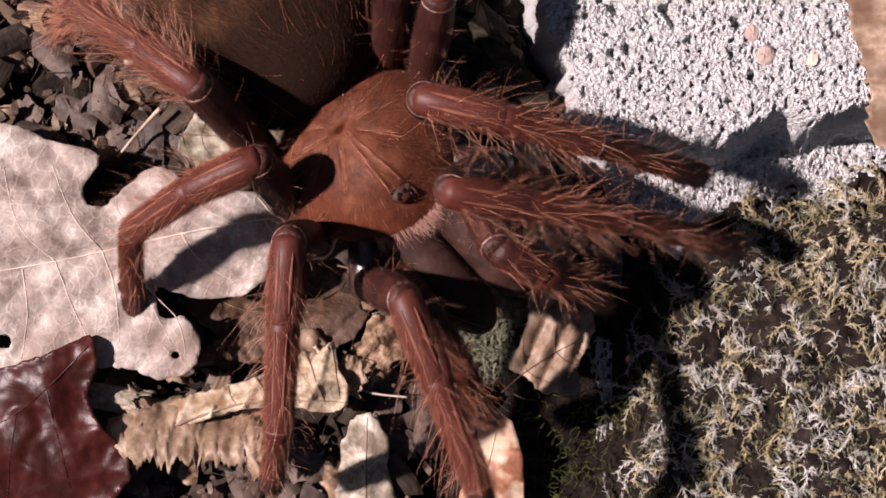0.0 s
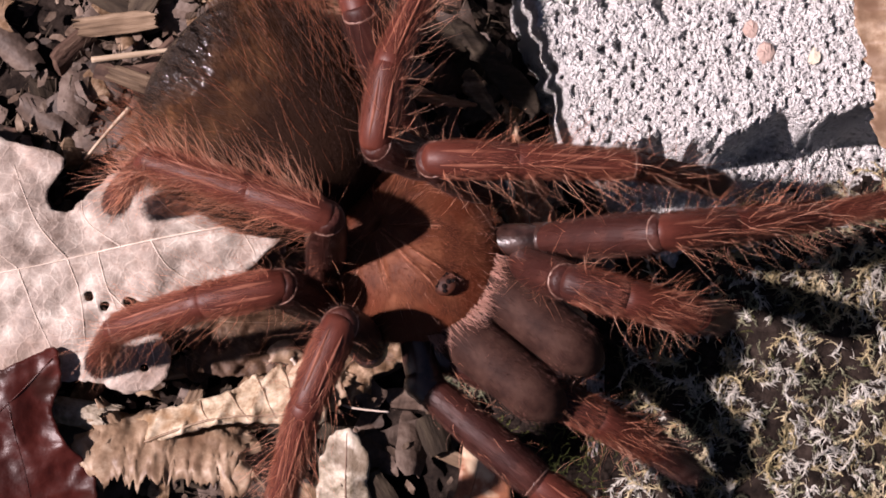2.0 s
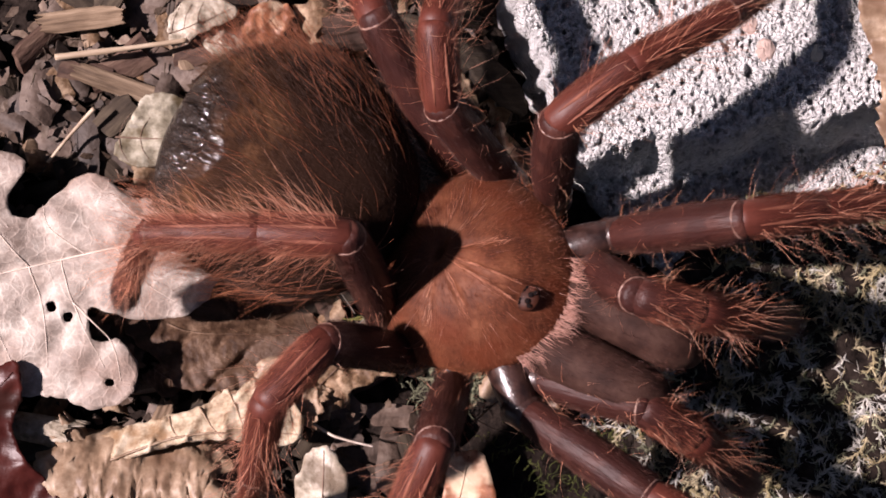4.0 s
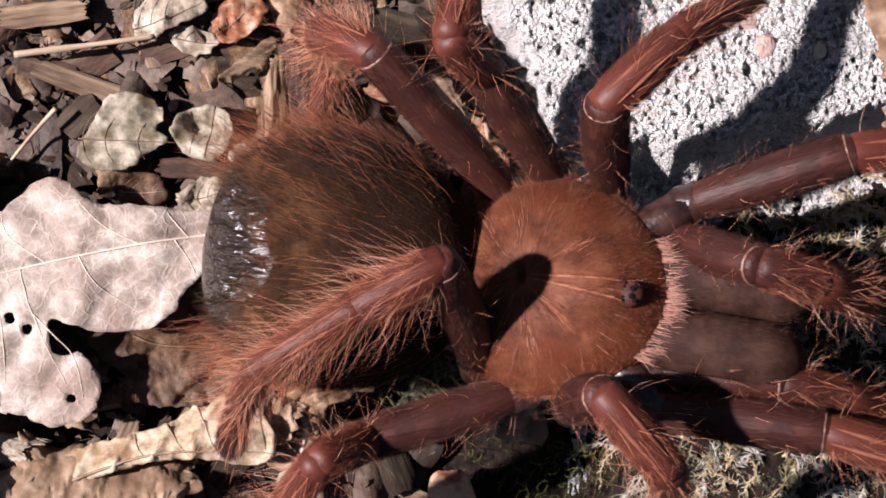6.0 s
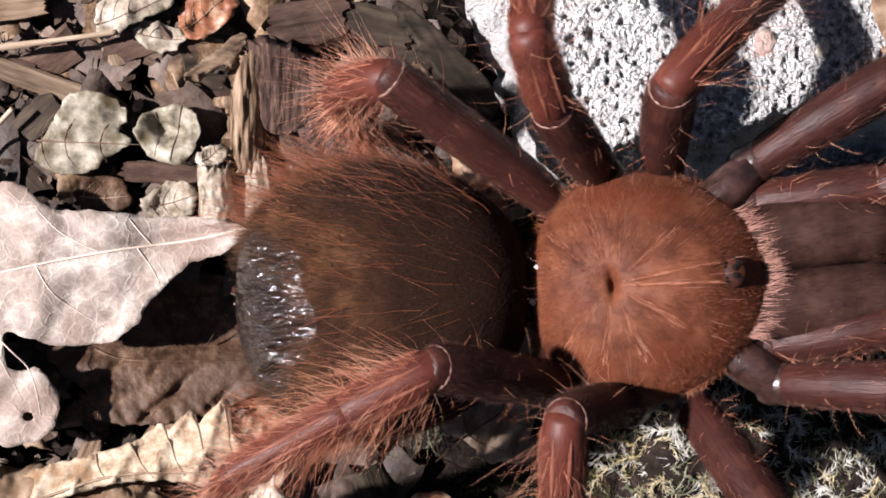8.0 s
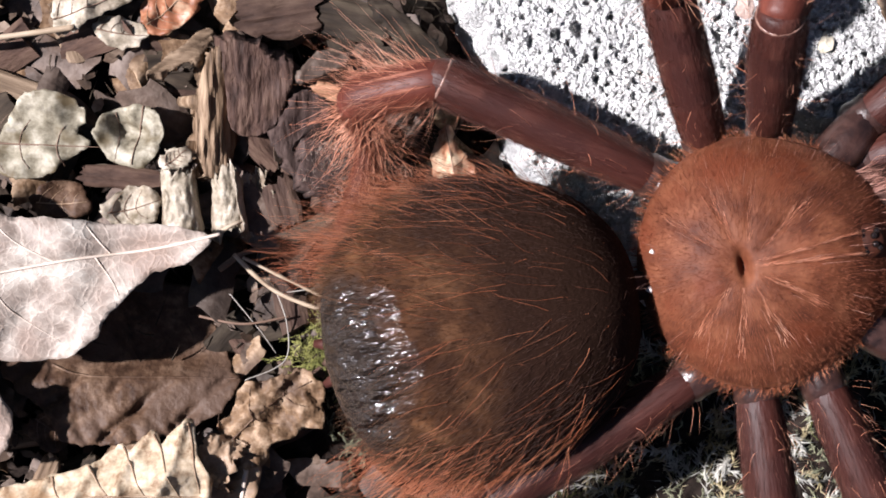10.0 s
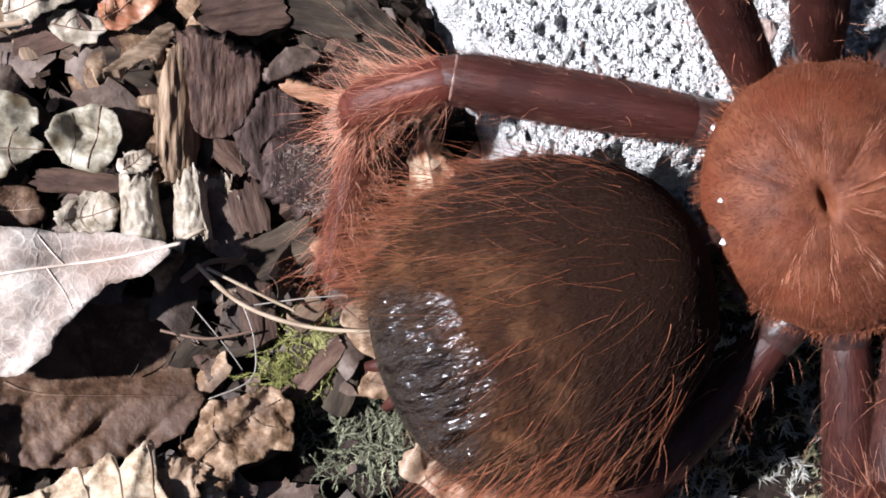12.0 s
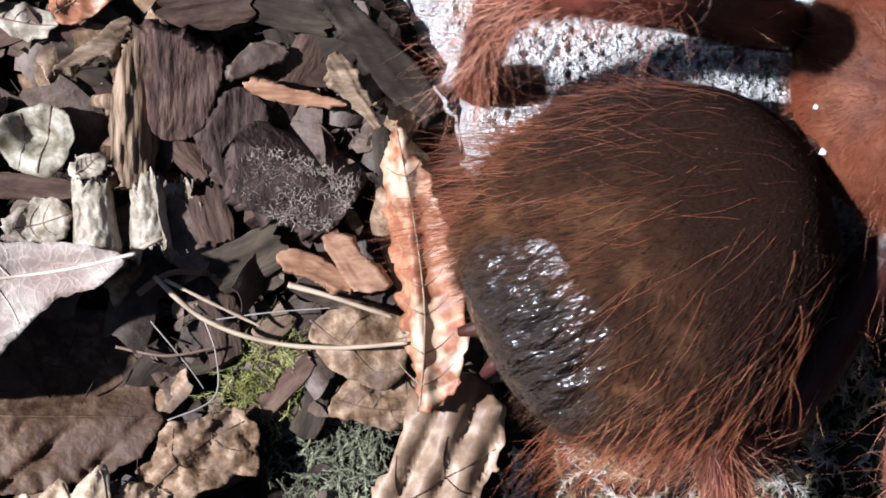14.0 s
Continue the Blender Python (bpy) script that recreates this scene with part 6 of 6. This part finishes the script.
    R2_knee = [(0, -33, 1, 59), (0.5, -32, -2, 59), (1, -29, -6, 60), (1.5, -25, -11, 60), (2, -17, -14, 59), (2.5, -13, -18, 60), (3, -7, -24, 62),
        (5.5, 29, -42, 59), (6, 40, -21, 64), (6.5, 52, -39, 61), (7, 58, -42, 58), (8, 72, -40, 56), (8.5, 79, -38, 58), (11, 98, -35, 18), (12.5, 93, -24, 36),
        (14, 110, -13, 37)]
    R2_ankle = [(0, -36, -41, 52), (0.5, -36, -42, 52), (1, -35, -46, 53), (1.5, -34, -49, 49), (2, -30, -50, 48), (2.5, -26, -51, 41), (3, -20, -55, 40),
        (5.5, 24, -69, 31), (6, 55, -42, 40), (6.5, 60, -63, 37), (7, 68, -69, 36), (8, 79, -66, 35), (8.5, 87, -64, 35), (11, 97, -51, 35), (12.5, 100, -51, 35),
        (14, 115, -38, 35)]
    R2_toe = [(0, -43, -64, 5), (0.5, -42, -63, 5), (1, -42, -66, 5), (1.5, -41, -69, 5), (2, -38, -72, 5), (2.5, -34, -72, 5), (3, -26, -76, 5), (5.5, 22, -93, 5),
        (6, 64, -57, 9), (6.5, 67, -83, 9), (7, 76, -90, 9), (8, 86, -89, 9), (8.5, 95, -87, 9), (11, 108, -72, 9), (12.5, 112, -72, 9), (14, 129, -57, 9)]
    R3_knee = [(0, -41, 19, 54), (0.5, -37, 16, 54), (1, -35, 8, 54), (1.5, -36, -3, 53), (2, -30, -6, 53), (2.5, -12, 3, 50), (3, -15, -3, 54), (5.5, -9, -30, 40),
        (6, -3, -32, 33), (6.5, 3, -34, 33), (7, 8, -36, 34), (7.5, 29, -20, 60), (8, 36, -22, 59), (8.5, 47, -26, 58), (11, 87, -35, 16), (12.5, 91, -28, 30),
        (14, 95, -16, 36)]
    R3_ankle = [(0, -71, 4, 37), (0.5, -69, -2, 48), (1, -68, -7, 50), (1.5, -70, -14, 43), (2, -65, -15, 44), (2.5, -40, -17, 36), (3, -35, -35, 49),
        (5.5, -24, -48, 32), (6, -22, -49, 32), (6.5, -16, -52, 32), (7, -6, -51, 33), (7.5, 28, -46, 35), (8, 39, -50, 35), (8.5, 46, -54, 34), (11, 80, -52, 34),
        (12.5, 90, -50, 33), (14, 95, -45, 33)]
    R3_toe = [(0, -75, -19, 5), (0.5, -75, -21, 5), (1, -78, -22, 5), (1.5, -79, -27, 5), (2, -78, -28, 5), (2.5, -45, -45, 5), (3, -38, -59, 5),
        (5.5, -32, -65, 5), (6, -29, -66, 5), (6.5, -24, -70, 5), (7, -12, -68, 5), (7.5, 28, -69, 5), (8, 41, -73, 5), (8.5, 49, -77, 5), (11, 86, -72, 9),
        (12.5, 96, -72, 9), (14, 102, -66, 9)]
    R4_knee = [(0, -53, 35, 56), (0.5, -58, 30, 54), (1, -60, 27, 45), (1.5, -42, 12, 57), (2, -20, 8, 59), (2.5, -20, 7, 60), (3, -21, 7, 60), (5.5, 10, 3, 61),
        (6, 11, 2, 61), (6.5, 13, -1, 62), (7, 10, -4, 63), (7.5, 11, -9, 63), (8, 14, -13, 60), (8.5, 20, -21, 55), (11, 40, -36, 17), (11.5, 46, -34, 17),
        (12.5, 60, -31, 16), (13, 63, -29, 16), (14, 75, -22, 17)]
    R4_ankle = [(0, -82, 55, 41), (0.5, -82, 52, 37), (1, -83, 47, 35), (1.5, -72, 34, 51), (2, -57, 20, 55), (2.5, -58, 17, 55), (3, -59, 17, 56),
        (5.5, -29, -17, 55), (6, -26, -19, 56), (6.5, -23, -23, 57), (7, -25, -26, 57), (7.5, -25, -30, 58), (8, -23, -33, 55), (8.5, -18, -34, 49),
        (11, 41, -43, 32), (11.5, 46, -42, 30), (12.5, 57, -44, 26), (13, 60, -43, 25), (14, 71, -38, 28)]
    R4_toe = [(0, -95, 52, 5), (0.5, -95, 49, 5), (1, -95, 43, 5), (1.5, -90, 29, 5), (2, -78, 6, 5), (2.5, -79, 6, 5), (3, -79, 4, 5), (5.5, -39, -50, 5),
        (6, -37, -49, 5), (6.5, -35, -48, 5), (7, -37, -48, 5), (7.5, -36, -51, 5), (8, -34, -52, 5), (8.5, -30, -54, 5), (11, 39, -59, 5), (11.5, 42, -58, 5),
        (12.5, 55, -60, 5), (13, 59, -59, 5), (14, 70, -53, 9)]
    Lp_knee = [(0, 12, 0, 49), (1, 19, -1, 53), (1.5, 25, -5, 55), (2, 29, -5, 56), (3, 33, -7, 57), (5.5, 66, 0, 51), (6, 69, 2, 53), (7, 85, 11, 38),
        (8, 94, 18, 37), (11, 117, 34, 40), (14, 131, 47, 41)]
    Lp_ankle = [(0, 32, -8, 31), (1, 43, -10, 42), (1.5, 52, -12, 51), (2, 56, -12, 52), (3, 59, -12, 48), (5.5, 89, -6, 38), (6, 92, -4, 39), (7, 111, 10, 26),
        (8, 120, 18, 34), (11, 144, 39, 32), (14, 159, 47, 43)]
    Lp_toe = [(0, 43, -17, 5), (1, 65, -17, 9), (1.5, 80, -16, 9), (2, 80, -16, 9), (3, 86, -16, 9), (5.5, 114, -11, 9), (6, 117, -9, 9), (7, 130, 8, 9),
        (8, 134, 17, 24), (11, 162, 42, 24), (14, 183, 54, 24)]
    Rp_knee = [(0, -3, -15, 49), (1, 7, -16, 51), (1.5, 14, -18, 51), (2, 26, -29, 36), (3, 37, -29, 38), (5.5, 60, -22, 54), (6, 75, -20, 41), (6.5, 81, -18, 41),
        (7.5, 88, -10, 41), (8.5, 107, -3, 41), (11, 123, 10, 40), (14, 143, 28, 43)]
    Rp_ankle = [(0, 6, -34, 31), (1, 27, -29, 36), (1.5, 37, -33, 41), (2, 50, -42, 27), (3, 58, -42, 24), (5.5, 81, -33, 40), (6, 100, -28, 30),
        (6.5, 106, -25, 32), (7.5, 116, -10, 41), (8.5, 135, -2, 43), (11, 151, 13, 45), (14, 171, 27, 43)]
    Rp_toe = [(0, 13, -47, 5), (1, 42, -47, 5), (1.5, 56, -53, 5), (2, 67, -54, 9), (3, 70, -56, 9), (5.5, 105, -43, 9), (6, 120, -35, 9), (6.5, 126, -32, 9),
        (7.5, 140, -16, 9), (8.5, 161, -6, 9), (11, 185, 11, 9), (14, 192, 28, 24)]
    PATHS = {"L4": (L4_knee, L4_ankle, L4_toe), "L3": (L3_knee, L3_ankle, L3_toe), "L2": (L2_knee, L2_ankle, L2_toe), "L1": (L1_knee, L1_ankle, L1_toe),
        "R1": (R1_knee, R1_ankle, R1_toe), "R2": (R2_knee, R2_ankle, R2_toe), "R3": (R3_knee, R3_ankle, R3_toe), "R4": (R4_knee, R4_ankle, R4_toe),
        "Lp": (Lp_knee, Lp_ankle, Lp_toe), "Rp": (Rp_knee, Rp_ankle, Rp_toe)}
    keys = [k * 0.25 for k in range(57)]
    track = {t: glide(BODY, t) for t in keys}
    stand = {}
    for t, (x, y, z, head, pitch, roll) in track.items():
        stand[t] = pose(x * MM, y * MM, z * MM, 0, 0, head) @ pose(0, 0, 0, 0, -pitch, 0) @ pose(0, 0, 0, roll, 0, 0)
    walk(tarantula, [(t, stand[t]) for t in keys])
    rows = []
    for t in keys:
        x, y, z, turn = glide(ABDOMEN, t)
        level = -track[t][4] * 0.75
        rows.append((t, pose(x * MM, y * MM, z * MM, -track[t][5], -level, turn)))
    walk(tarantula_abdomen, rows)
    for limb, chain in tarantula_limbs.items():
        hip = Vector(HIPS[limb[1]])
        if limb[0] == "R":
            hip.y = -hip.y
        knees, ankles, toes = PATHS[limb]
        poses = [[] for _ in chain]
        for t in keys:
            body = stand[t]
            h = body @ (hip * MM) / MM
            knee, ankle, toe = (Vector(glide(r, t)) for r in (knees, ankles, toes))
            reach = ankle - h
            reach.z = 0
            out = reach.normalized()
            flat = Vector((0, 0, 1)).cross(out)
            up = 0.6 * Vector((0, 0, 1)) + 0.8 * out
            if limb[1] == "p":
                k = h + (knee - h).normalized() * PALP_FEMUR
                m, a = two_bones(k, ankle, PALP_PATELLA, PALP_TIBIA, up)
                e = a + (toe - a).normalized() * PALP_TARSUS
                joints = [h, k, m, a, e]
            else:
                size = SIZES[limb[1]]
                k = h + (knee - h).normalized() * FEMUR * size["femur"]
                m, a = two_bones(k, ankle, PATELLA * size["patella"], TIBIA * size["tibia"], up)
                f, e = two_bones(a, toe, METATARSUS * size["metatarsus"], TARSUS * size["tarsus"], up)
                joints = [h, k, m, a, f, e]
            back = body.inverted()
            for i in range(len(chain)):
                poses[i].append((t, back @ bone(joints[i], joints[i + 1], flat)))
        for ob, rows in zip(chain, poses):
            walk(ob, rows)


motions()
